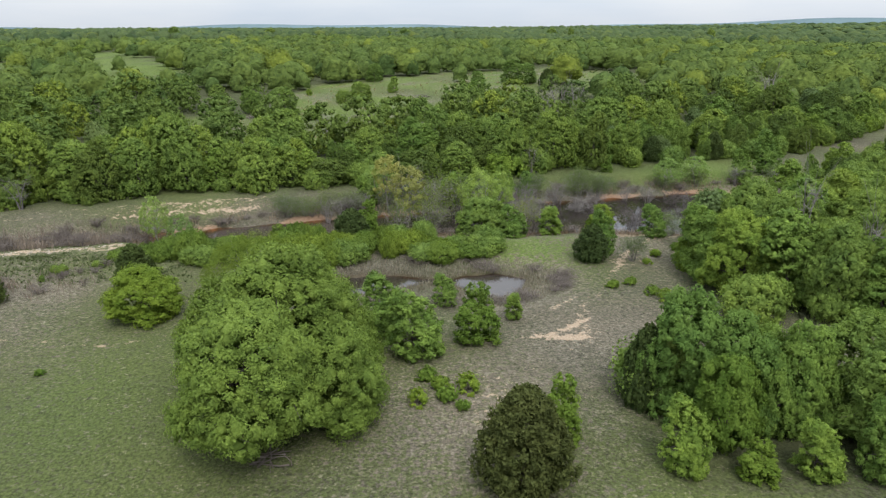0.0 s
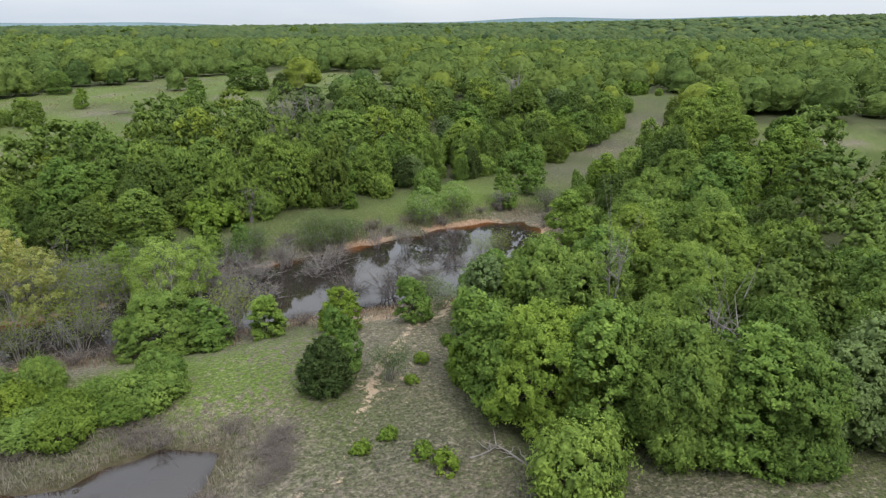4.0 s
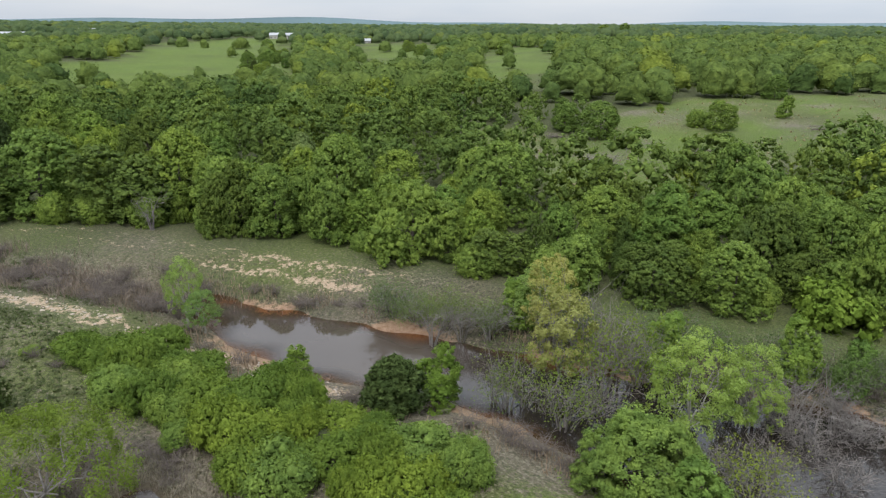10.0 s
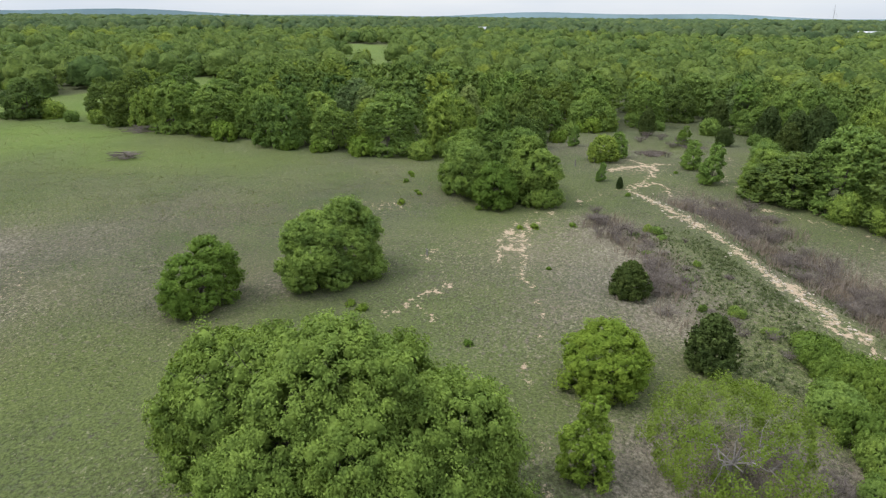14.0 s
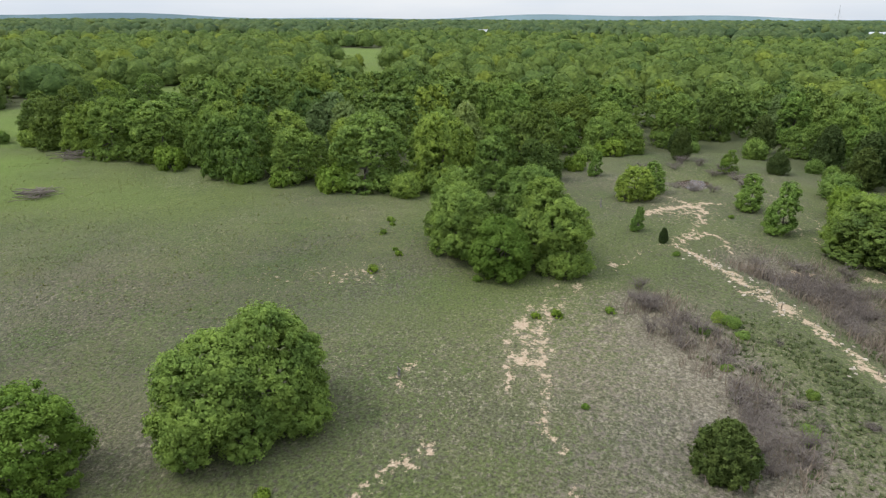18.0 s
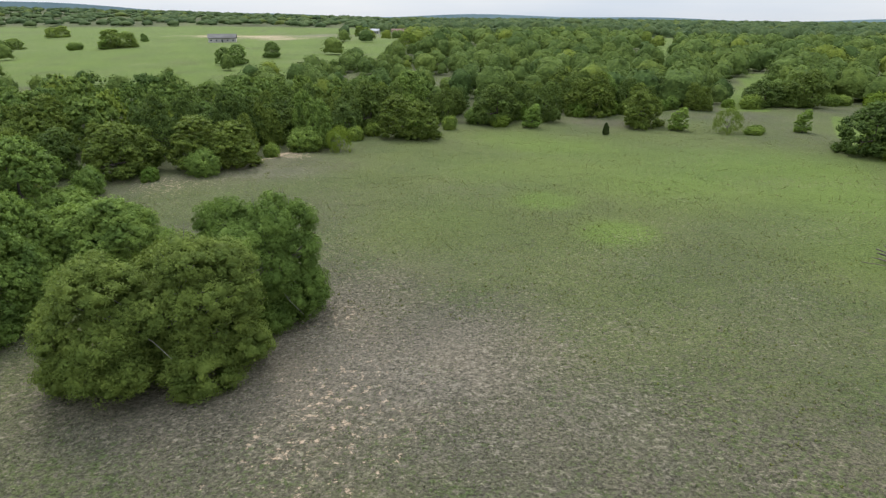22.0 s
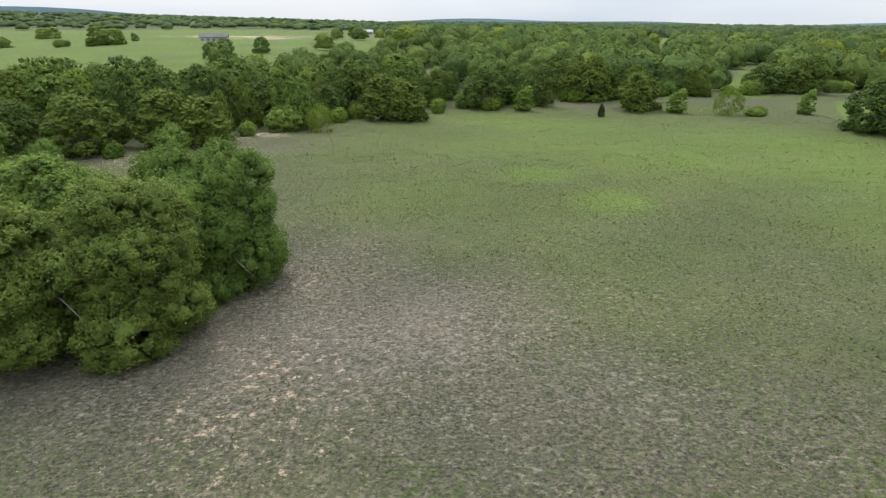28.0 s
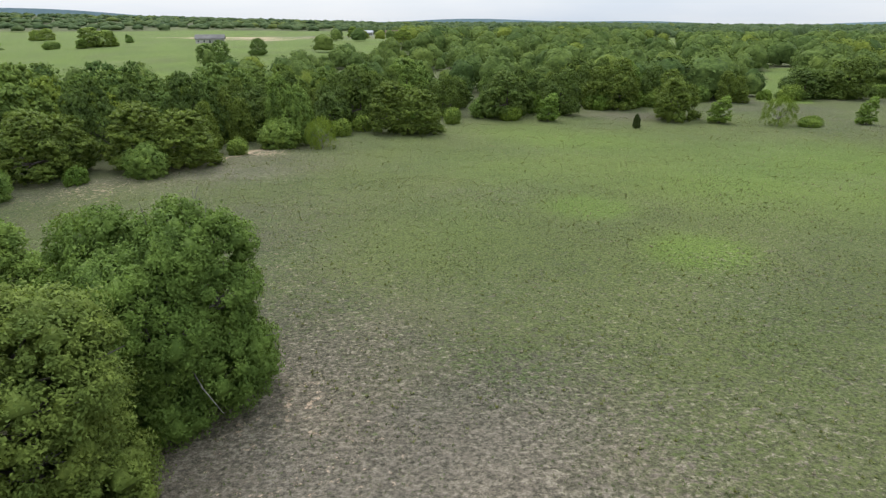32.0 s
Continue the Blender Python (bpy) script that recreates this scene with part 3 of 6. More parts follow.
def bare_shrub(name, seed, w, h, stems, mat, label, leafy=None, twigs=4, thick=0.035, whole=False):
    """Leafless branching stems, bent outwards."""
    rng = np.random.RandomState(seed)
    root = new(name)
    tips, every = [], []
    for i in range(stems):
        a = i / stems * 6.283 + rng.uniform(-0.5, 0.5)
        out, up = rng.uniform(0.3, 1.0) * w * 0.5, h * rng.uniform(0.45, 1.0)
        pts = np.array([(0.12 * math.cos(a), 0.12 * math.sin(a), -0.4), (out * 0.35 * math.cos(a), out * 0.35 * math.sin(a), up * 0.5),
                        (out * 0.75 * math.cos(a), out * 0.75 * math.sin(a), up * 0.85), (out * math.cos(a), out * math.sin(a), up)])
        pts[1:] += rng.normal(size=(3, 3)) * 0.09 * w * 0.4
        pieces = [tube(pts, [thick * 1.5, thick, thick * 0.6, thick * 0.2], 4)]
        for _ in range(twigs):
            k = rng.uniform(0.25, 0.95)
            base = pts[1] * (1 - k) + pts[3] * k
            tip = base + np.array([rng.normal() * 0.22 * w, rng.normal() * 0.22 * w, rng.uniform(0.0, 0.35) * h])
            pieces.append(tube([base, (base + tip) / 2 + rng.normal(size=3) * 0.06 * h, tip], [thick * 0.5, thick * 0.32, thick * 0.12], 3))
            for _ in range(2):
                t2 = tip + rng.normal(size=3) * np.array([0.14 * w, 0.14 * w, 0.14 * h])
                pieces.append(tube([(base + tip) / 2, t2], [thick * 0.28, thick * 0.1], 3))
            tips.append(tip)
        tips.append(pts[3])
        if whole:
            every += pieces
        else:
            part_np("stem", joined(pieces), mat, root)
    if whole:
        part_np("bush_stem", joined(every), mat, root)
    if leafy:
        leaf_mat, count, size = leafy
        t = np.array(tips)[rng.choice(len(tips), count)]
        pos = t + rng.normal(size=(count, 3)) * np.array([0.13 * w, 0.13 * w, 0.12 * h])
        part_np("foliage", leaf_quads(rng, pos, unit(rng.normal(size=pos.shape) + np.array([0, 0, 0.8])), size), leaf_mat, root)
    return tagged(root, label)


def flat_bush(name, seed, w, h, mat, clumps, leaves, size):
    rng = np.random.RandomState(seed)
    root = new(name)
    lobes = [((rng.uniform(-.25, .25) * w, rng.uniform(-.25, .25) * w, h * rng.uniform(0.3, 0.5)), w * rng.uniform(0.22, 0.32), h * 0.5) for _ in range(6)]
    for _ in range(3):
        a = rng.uniform(0, 6.283)
        part_np("stem", tube(wander(rng, (0, 0, -0.2), (0.3 * w * math.cos(a), 0.3 * w * math.sin(a), h * 0.6), 4, 0.05), [0.04, 0.03, 0.02, 0.01], 4), BARK, root)
    part_np("foliage", crown(rng, lobes, clumps, leaves, size, 0.13 * h + 0.1, 0.05, 30), mat, root, "", True)
    return root


OAK_TEXT = "green oak with a broad rounded crown reaching low"
KINDS = {
    # name: (builder, width, height, label, category)
    "great_oak": (lambda: broadleaf("oak_tree", 11, 12.7, 9.6, GREATOAK, 1700, 200000, 0.092, 0.44, 0.4, 5, core=300, limbs=9, heads=((-0.4, -5.0, 6.6, 7.4, 1.8), (-0.8, -3.4, 7.0, 7.4, 0.8), (0.6, 0.4, 8.6, 9.0), (-0.4, 4.9, 7.2, 6.8), (3.3, -1.8, 5.6, 5.4), (-3.4, 1.6, 6.0, 6.6), (2.6, 3.2, 5.4, 5.4))), 12.2, 9.0, "large spreading green oak standing alone in the meadow", "tree"),
    "great_oak_b": (lambda: broadleaf("oak_tree", 12, 12.0, 9.8, DULLOAK, 1150, 150000, 0.09, 0.5, 0.6, 5, GREYBARK, core=240, limbs=16, heads=((-2.4, 0.2, 7.6, 9.6), (2.5, 1.6, 7.0, 8.6), (0.6, -2.8, 6.8, 7.6))), 12.0, 9.8, "large dull-green oak with open lower limbs beside the meadow", "tree"),
    "round_oak": (lambda: broadleaf("oak_tree", 46, 10.4, 8.4, GREATOAK, 1000, 120000, 0.09, 0.48, 0.4, 5, GREYBARK, core=200, limbs=14, heads=((-1.6, 0.6, 7.2, 8.3), (1.9, -0.4, 6.6, 7.8), (0.2, 2.1, 6.0, 7.0), (0.3, -2.3, 5.8, 6.4))), 10.4, 8.4, "broad dull-green oak at the corner of the meadow", "tree"),
    "oak_fine_a": (lambda: broadleaf("oak_tree", 13, 9.0, 8.6, OAK, 1000, 62000, 0.108, 0.36, 0.3, 5, core=170, limbs=5, heads=((-1.4, -0.6, 6.2, 8.5), (1.7, 0.9, 5.6, 7.4), (0.2, -2.0, 5.0, 5.8))), 9.0, 8.6, OAK_TEXT, "tree"),
    "oak_fine_b": (lambda: broadleaf("oak_tree", 14, 8.4, 7.2, OAK, 950, 58000, 0.108, 0.35, 0.25, 5, core=160, limbs=5, heads=((-1.0, 0.8, 6.6, 7.1), (1.6, -1.0, 5.8, 6.3))), 8.4, 7.2, OAK_TEXT, "tree"),
    "oak_a": (lambda: broadleaf("oak_tree", 15, 9.0, 8.2, OAK, 760, 14000, 0.165, 0.33, 0.15, 5, core=110, limbs=3, heads=((-1.2, 0.8, 6.2, 8.0), (1.6, -0.6, 5.8, 6.9))), 9.0, 8.2, OAK_TEXT, "tree"),
    "oak_b": (lambda: broadleaf("oak_tree", 16, 8.2, 8.8, OAK, 760, 14000, 0.165, 0.33, 0.15, 6, core=110, limbs=3), 8.2, 8.8, OAK_TEXT, "tree"),
    "oak_c": (lambda: broadleaf("oak_tree", 17, 9.6, 7.6, OAK, 760, 14000, 0.165, 0.33, 0.15, 5, core=110, limbs=3, heads=((-1.9, -0.4, 5.6, 6.6), (1.5, 1.3, 6.2, 7.5), (0.9, -2.0, 5.0, 5.6))), 9.6, 7.6, OAK_TEXT, "tree"),
    "shade_oak": (lambda: broadleaf("oak_tree", 46, 8.8, 8.0, SHADEOAK, 760, 14000, 0.165, 0.33, 0.15, 5, core=110, limbs=3, heads=((-1.5, 0.6, 5.8, 7.9), (1.5, -0.8, 5.6, 6.8), (0.4, 1.9, 4.8, 5.6))), 8.8, 8.0, "dark green oak with a dense rounded crown, shade put into its colour", "tree"),
    "tall_tree": (lambda: broadleaf("leafy_tree", 43, 6.2, 9.4, FRESH, 560, 13000, 0.155, 0.31, 0.3, 5, core=110, limbs=3, heads=((-0.7, 0.3, 4.6, 9.3), (0.9, -0.6, 4.2, 7.8), (0.2, 0.9, 3.8, 6.2))), 6.2, 9.4, "tall bright-green tree at the edge of the woods", "tree"),
    "pale_tree": (lambda: broadleaf("leafy_tree", 44, 7.0, 8.2, PALEOAK, 520, 11000, 0.16, 0.35, 0.8, 5, core=110, limbs=4, heads=((-0.9, 0.4, 5.0, 8.1), (1.0, -0.7, 4.8, 7.0))), 7.0, 8.2, "pale grey-green tree with an open crown in the woods", "tree"),
    "oak_wide": (lambda: broadleaf("oak_tree", 39, 11.4, 6.0, OAK, 800, 16000, 0.165, 0.35, 0.15, 5, core=110, limbs=4, heads=((-3.0, 0.4, 5.6, 5.2), (0.3, -0.6, 6.4, 6.0), (3.2, 0.6, 5.2, 5.0), (0.2, 2.8, 5.4, 4.8), (0.4, -3.0, 5.0, 4.4))), 11.4, 6.0, OAK_TEXT, "tree"),
    "round_tree": (lambda: broadleaf("round_tree", 18, 5.2, 4.8, LIME, 330, 26000, 0.088, 0.32, 0.3, 6, core=110, limbs=3), 5.2, 4.8, "small round bright-green tree in the meadow", "tree"),
    "small_oak": (lambda: broadleaf("small_oak", 19, 6.4, 5.8, OAK, 360, 25000, 0.108, 0.38, 0.3, 7, core=110, limbs=4), 6.4, 5.8, "small green oak with a rounded uneven crown", "tree"),
    "fresh_oak": (lambda: broadleaf("oak_tree", 40, 8.4, 7.2, FRESH, 850, 54000, 0.106, 0.33, 0.25, 5, core=110, limbs=5, heads=((-1.3, 0.6, 6.0, 7.1), (1.6, -0.8, 5.2, 6.2), (0.6, 2.0, 4.4, 5.2))), 8.4, 7.2, "bright green leafy oak on the edge of the woods", "tree"),
    "lime_oak": (lambda: broadleaf("small_oak", 38, 6.4, 5.8, LIME, 300, 24000, 0.106, 0.38, 0.3, 5, core=110, limbs=4, heads=((-0.8, 0.4, 4.4, 5.7), (1.1, -0.5, 4.2, 4.8))), 6.4, 5.8, "small yellow-green oak with an open uneven crown", "tree"),
    "sapling": (lambda: broadleaf("young_tree", 20, 3.2, 4.6, FRESH, 200, 9000, 0.1, 0.22, 0.2, 4, core=50, limbs=3, r0=0.06, heads=((-0.3, 0.2, 2.3, 4.6), (0.55, -0.3, 1.9, 3.5), (-0.25, -0.6, 1.9, 2.7))), 3.2, 4.6, "young leafy green tree, narrow and upright", "tree"),
    "lime_sapling": (lambda: broadleaf("young_tree", 21, 3.2, 4.4, LIME, 200, 9000, 0.1, 0.22, 0.2, 4, core=50, limbs=3, r0=0.06, heads=((0.2, 0.3, 2.2, 4.4), (-0.6, -0.2, 2.0, 3.2), (0.4, -0.6, 1.8, 2.6))), 3.2, 4.4, "young yellow-green leafy tree", "tree"),
    "cedar": (lambda: conifer("cedar_tree", 22, 3.3, 3.8, CEDAR, 340, 11000, 0.125), 3.3, 3.8, "dark green red cedar, dense and egg-shaped", "tree"),
    "olive_cedar": (lambda: conifer("cedar_tree", 23, 4.6, 5.7, OLIVE, 560, 24000, 0.13), 4.6, 5.7, "olive-brown red cedar with upright tips", "tree"),
    "willow": (lambda: broadleaf("willow_tree", 24, 8.0, 5.6, WILLOW, 120, 22000, 0.085, 0.55, 1.0, 7, DEADWOOD, 0, limbs=7, droop=0.5, r0=0.1), 8.0, 5.6, "loose yellow-green willow with bare grey lower branches", "tree"),
    "cottonwood": (lambda: broadleaf("cottonwood_tree", 25, 5.2, 7.2, PALE, 130, 11000, 0.095, 0.4, 1.8, 5, PALEBARK, 0, limbs=7, r0=0.11), 5.2, 7.2, "pale green cottonwood with whitish bark at the pond", "tree"),
    "yellow_tree": (lambda: broadleaf("yellowing_tree", 26, 4.2, 7.4, YELLOW, 80, 6500, 0.115, 0.38, 2.2, 5, DEADWOOD, 0, limbs=6, r0=0.09), 4.2, 7.4, "thin yellowing tree with grey bare stems", "tree"),
    "bush_a": (lambda: flat_bush("thicket_bush", 27, 3.6, 1.5, THICKET, 330, 7600, 0.075), 3.6, 1.5, "low dense bright-green thicket bush", "bush"),
    "bush_b": (lambda: flat_bush("thicket_bush", 28, 3.0, 1.2, THICKET, 300, 7000, 0.075), 3.0, 1.2, "low dense bright-green thicket bush", "bush"),
    "bush_c": (lambda: flat_bush("thicket_bush", 45, 3.2, 1.6, OAK, 300, 6600, 0.08), 3.2, 1.6, "low dense dark-green thicket bush", "bush"),
    "edge_bush": (lambda: flat_bush("edge_bush", 36, 4.2, 2.6, OAK, 260, 6000, 0.115), 4.2, 2.6, "leafy green bush at the edge of the woods", "bush"),
    "yellow_bush": (lambda: flat_bush("edge_bush", 37, 3.4, 1.8, LIME, 90, 2200, 0.17), 3.4, 1.8, "low yellow-green bush at the edge of the woods", "bush"),
    "little_bush": (lambda: flat_bush("small_bush", 29, 1.2, 0.8, LIME, 26, 520, 0.13), 1.2, 0.8, "small bright-green bush in dry grass", "bush"),
    "dark_bush": (lambda: bare_shrub("shore_bush", 30, 3.2, 2.2, 10, DEADWOOD, "", (GREYGREEN, 3400, 0.08), 6, 0.03), 3.4, 2.2, "grey-green bush on the pond bank", "bush"),
    "dead_shrub_a": (lambda: bare_shrub("dead_shrub", 31, 3.6, 2.2, 11, DEADWOOD, "", None, 8, 0.034), 3.6, 2.2, "dead grey leafless shrub standing in water", "shrub"),
    "dead_shrub_b": (lambda: bare_shrub("dead_shrub", 32, 3.0, 1.4, 9, DARKTWIG, "", None, 8, 0.032), 3.0, 1.4, "dark drowned leafless shrub in the pond", "shrub"),
    "half_dead": (lambda: bare_shrub("half_dead_tree", 33, 3.6, 4.6, 9, DEADWOOD, "", (WILLOW, 1500, 0.095), 6, 0.036), 3.6, 4.6, "half-dead grey shrub tree with sparse leaves", "shrub"),
    "grey_snag": (lambda: bare_shrub("bare_tree", 34, 2.6, 5.0, 6, DEADWOOD, "", None, 7, 0.05), 2.6, 5.0, "bare grey dead tree", "tree"),
    "dry_bush": (lambda: bare_shrub("dry_bush", 35, 1.8, 1.0, 14, DRYBRUSH, "", None, 6, 0.024, True), 1.8, 1.0, "dry brown leafless bush in the grass", "shrub"),
}
MADE = {}


def plant(kind, x, y, h, w, turn=0.0, group="", label=""):
    """A tree of that height and width, at its place on the ground."""
    build, w0, h0, text, cat = KINDS[kind]
    m = pose(x, y, gz(x, y) - 0.05, 0, 0, turn) @ Matrix.Diagonal((w / w0, w / w0, h / h0, 1))
    if kind not in MADE:
        ob = MADE[kind] = tagged(build(), text, cat)
        ob.matrix_basis = m
    else:
        s = MADE[kind].scale
        ob = copy_thing(MADE[kind], m @ Matrix.Diagonal((1 / s[0], 1 / s[1], 1 / s[2], 1)))
    return tagged(ob, label, "", group)


# ---- ground ----
def spread(lo, hi, step, far, grow):
    mid = list(np.arange(lo, hi + step * 0.5, step))
    s, v, out = step, hi, []
    while v < far:
        s *= grow
        v += s
        out.append(v)
    s, v, back = step, lo, []
    while v > -far:
        s *= grow
        v -= s
        back.append(v)
    return np.array(back[::-1] + mid + out)


gx, gy = spread(-112, 50, 0.58, 3400, 1.13), spread(-116, 102, 0.58, 3400, 1.13)
# closer lines across the far pasture and the north clearing
gx = np.unique(np.concatenate([gx, np.arange(55, 400, 15.0)]))
gy = np.unique(np.concatenate([gy, np.arange(-860, -180, 15.0), np.arange(106, 290, 4.0)]))
GX, GY = np.meshgrid(gx, gy)
GZ = ground_z(GX, GY)
ids = np.arange(GX.size).reshape(GX.shape)
g_faces = np.stack([ids[:-1, :-1], ids[:-1, 1:], ids[1:, 1:], ids[1:, :-1]], -1).reshape(-1, 4)

GROUND, nt, bsdf = material("meadow_ground", 0.95, 0.08)
coord = nt.nodes.new("ShaderNodeTexCoord").outputs["Object"]


def field(name):
    a = nt.nodes.new("ShaderNodeAttribute")
    a.attribute_name = name
    return a.outputs["Fac"]


fine = noise_fac(nt, coord, 6.0, 3.0, 0.7)
speck = noise_fac(nt, coord, 2.4, 5.0, 0.78)
patch = noise_fac(nt, coord, 0.16, 5.0, 0.6)
broad = noise_fac(nt, coord, 0.045, 3.0)
clump = noise_fac(nt, coord, 3.0, 4.0, 0.68)
straw_n = noise_fac(nt, coord, 2.7, 5.0, 0.75, (1.0, 1.3, 1.0))
# green clumps of grass over grey-brown thatch
green = mixed(nt, ramped(nt, fine, 0.36, 0.62), (0.014, 0.016, 0.008), (0.064, 0.071, 0.037))
green = mixed(nt, ramped(nt, patch, 0.42, 0.66), green, mixed(nt, ramped(nt, fine, 0.36, 0.62), (0.014, 0.02, 0.008), (0.062, 0.08, 0.031)))
thatch = mixed(nt, ramped(nt, fine, 0.36, 0.64), (0.024, 0.021, 0.017), (0.098, 0.085, 0.067))
cover = maths(nt, "ADD", clump, maths(nt, "SUBTRACT", maths(nt, "MULTIPLY", patch, 0.3), maths(nt, "MULTIPLY", field("dry"), 0.24)))
grass = mixed(nt, ramped(nt, cover, 0.57, 0.64), thatch, green)
grass = mixed(nt, maths(nt, "MULTIPLY", ramped(nt, noise_fac(nt, coord, 0.09, 6.0, 0.7), 0.5, 0.66), 0.4, True), grass, (0.08, 0.074, 0.044))
lush = mixed(nt, ramped(nt, fine, 0.36, 0.64), (0.03, 0.04, 0.012), (0.088, 0.106, 0.034))
lush = mixed(nt, ramped(nt, field("lush"), 1.05, 1.5), lush, mixed(nt, ramped(nt, fine, 0.36, 0.64), (0.036, 0.056, 0.011), (0.098, 0.138, 0.03)))
grass = mixed(nt, maths(nt, "MULTIPLY", field("lush"), ramped(nt, maths(nt, "ADD", maths(nt, "ADD", maths(nt, "MULTIPLY", speck, 2.6), broad), maths(nt, "MULTIPLY", field("lush"), 0.5)), 1.78, 2.28), True), grass, lush)
dry = mixed(nt, ramped(nt, fine, 0.36, 0.64), (0.05, 0.042, 0.034), (0.128, 0.108, 0.088))
dry_on = ramped(nt, maths(nt, "ADD", field("dry"), maths(nt, "MULTIPLY", maths(nt, "SUBTRACT", speck, 0.5), 3.2)), 0.5, 0.8)
col = mixed(nt, dry_on, grass, dry)
straw = mixed(nt, ramped(nt, fine, 0.36, 0.64), (0.12, 0.102, 0.074), (0.31, 0.272, 0.215))
col = mixed(nt, maths(nt, "MULTIPLY", ramped(nt, maths(nt, "ADD", straw_n, maths(nt, "MULTIPLY", field("dry"), 0.16)), 0.625, 0.665), maths(nt, "MULTIPLY", ramped(nt, noise_fac(nt, coord, 0.11, 4.0, 0.6), 0.25, 0.65), 0.55), True), col, straw)
col = mixed(nt, 1.0, col, mixed(nt, ramped(nt, noise_fac(nt, coord, 0.05, 7.0, 0.68), 0.38, 0.62), (0.9, 0.91, 0.92), (1.1, 1.07, 1.01)), "MULTIPLY")
pale = mixed(nt, ramped(nt, fine, 0.3, 0.7), (0.23, 0.163, 0.11), (0.365, 0.283, 0.21))
bare_on = ramped(nt, maths(nt, "ADD", field("bare"), maths(nt, "MULTIPLY", maths(nt, "SUBTRACT", noise_fac(nt, coord, 1.9, 7.0, 0.78), 0.5), 2.8)), 0.54, 0.68)
col = mixed(nt, bare_on, col, pale)
clay = mixed(nt, ramped(nt, speck, 0.3, 0.7), (0.158, 0.0858, 0.0495), (0.297, 0.205, 0.145))
clay_on = ramped(nt, maths(nt, "ADD", field("clay"), maths(nt, "MULTIPLY", maths(nt, "SUBTRACT", speck, 0.5), 1.5)), 0.4, 0.7)
col = mixed(nt, clay_on, col, clay)
bed = mixed(nt, ramped(nt, speck, 0.3, 0.7), (0.033, 0.0238, 0.0158), (0.0594, 0.0409, 0.0264))
col = mixed(nt, field("bed"), col, bed)
litter = mixed(nt, ramped(nt, fine, 0.3, 0.7), (0.0231, 0.0277, 0.0132), (0.0561, 0.0581, 0.0277))
col = mixed(nt, ramped(nt, maths(nt, "ADD", field("wood"), maths(nt, "MULTIPLY", maths(nt, "SUBTRACT", speck, 0.5), 0.8)), 0.35, 0.75), col, litter)
nt.links.new(col, bsdf.inputs["Base Color"])
# blades catch the light along the ground
bsdf.inputs["Sheen Weight"].default_value, bsdf.inputs["Sheen Roughness"].default_value = 0.05, 0.6
bsdf.inputs["Sheen Tint"].default_value = (0.82, 1.0, 0.42, 1)
bump = node(nt, "ShaderNodeBump", Strength=1.0, Distance=0.1)
nt.links.new(maths(nt, "ADD", fine, speck), bump.inputs["Height"])
nt.links.new(bump.outputs[0], bsdf.inputs["Normal"])

ground = tagged(new("ground", mesh_np("ground", np.stack([GX, GY, GZ], -1).reshape(-1, 3), g_faces, GROUND, True)),
                "rolling meadow ground with short grass, dry patches and eroded soil", "ground", "", "structure")
fx, fy = GX.ravel(), GY.ravel()
pond_d = from_polygon(POND, fx, fy)
pool_d = from_polygon(POOL, fx, fy)
open_d = from_polygon(OPEN, fx, fy)
clear_d = np.min([from_polygon(c, fx, fy) for c in CLEARINGS], 0)
trail_d = np.minimum(from_line(TRAIL, fx + 0.5 * waves(fx, fy, 6, 21), fy + 0.5 * waves(fx, fy, 5, 22)), from_line(TRAIL_EAST, fx + 0.5 * waves(fx, fy, 6, 23), fy + 0.5 * waves(fx, fy, 5, 24)))
scar_d = from_line(SCAR, fx + 0.8 * waves(fx, fy, 5, 25), fy + 0.8 * waves(fx, fy, 4, 26))
crest_d = from_line(CREST, fx, fy + 1.0 * waves(fx, fy, 8, 27))


tracks_d = np.min([from_line(k, fx + 0.5 * waves(fx, fy, 4, 28), fy + 0.5 * waves(fx, fy, 3.4, 29)) for k in TRACKS], 0)
crest_ways = np.minimum(from_line(CREST, fx, fy + 1.6 + 0.6 * waves(fx, fy, 6, 36)), from_line(CREST, fx, fy - 0.9 + 0.6 * waves(fx, fy, 6, 37)))


def spot(x, y, r):
    return np.exp(-((fx - x) ** 2 + (fy - y) ** 2) / (r * r))


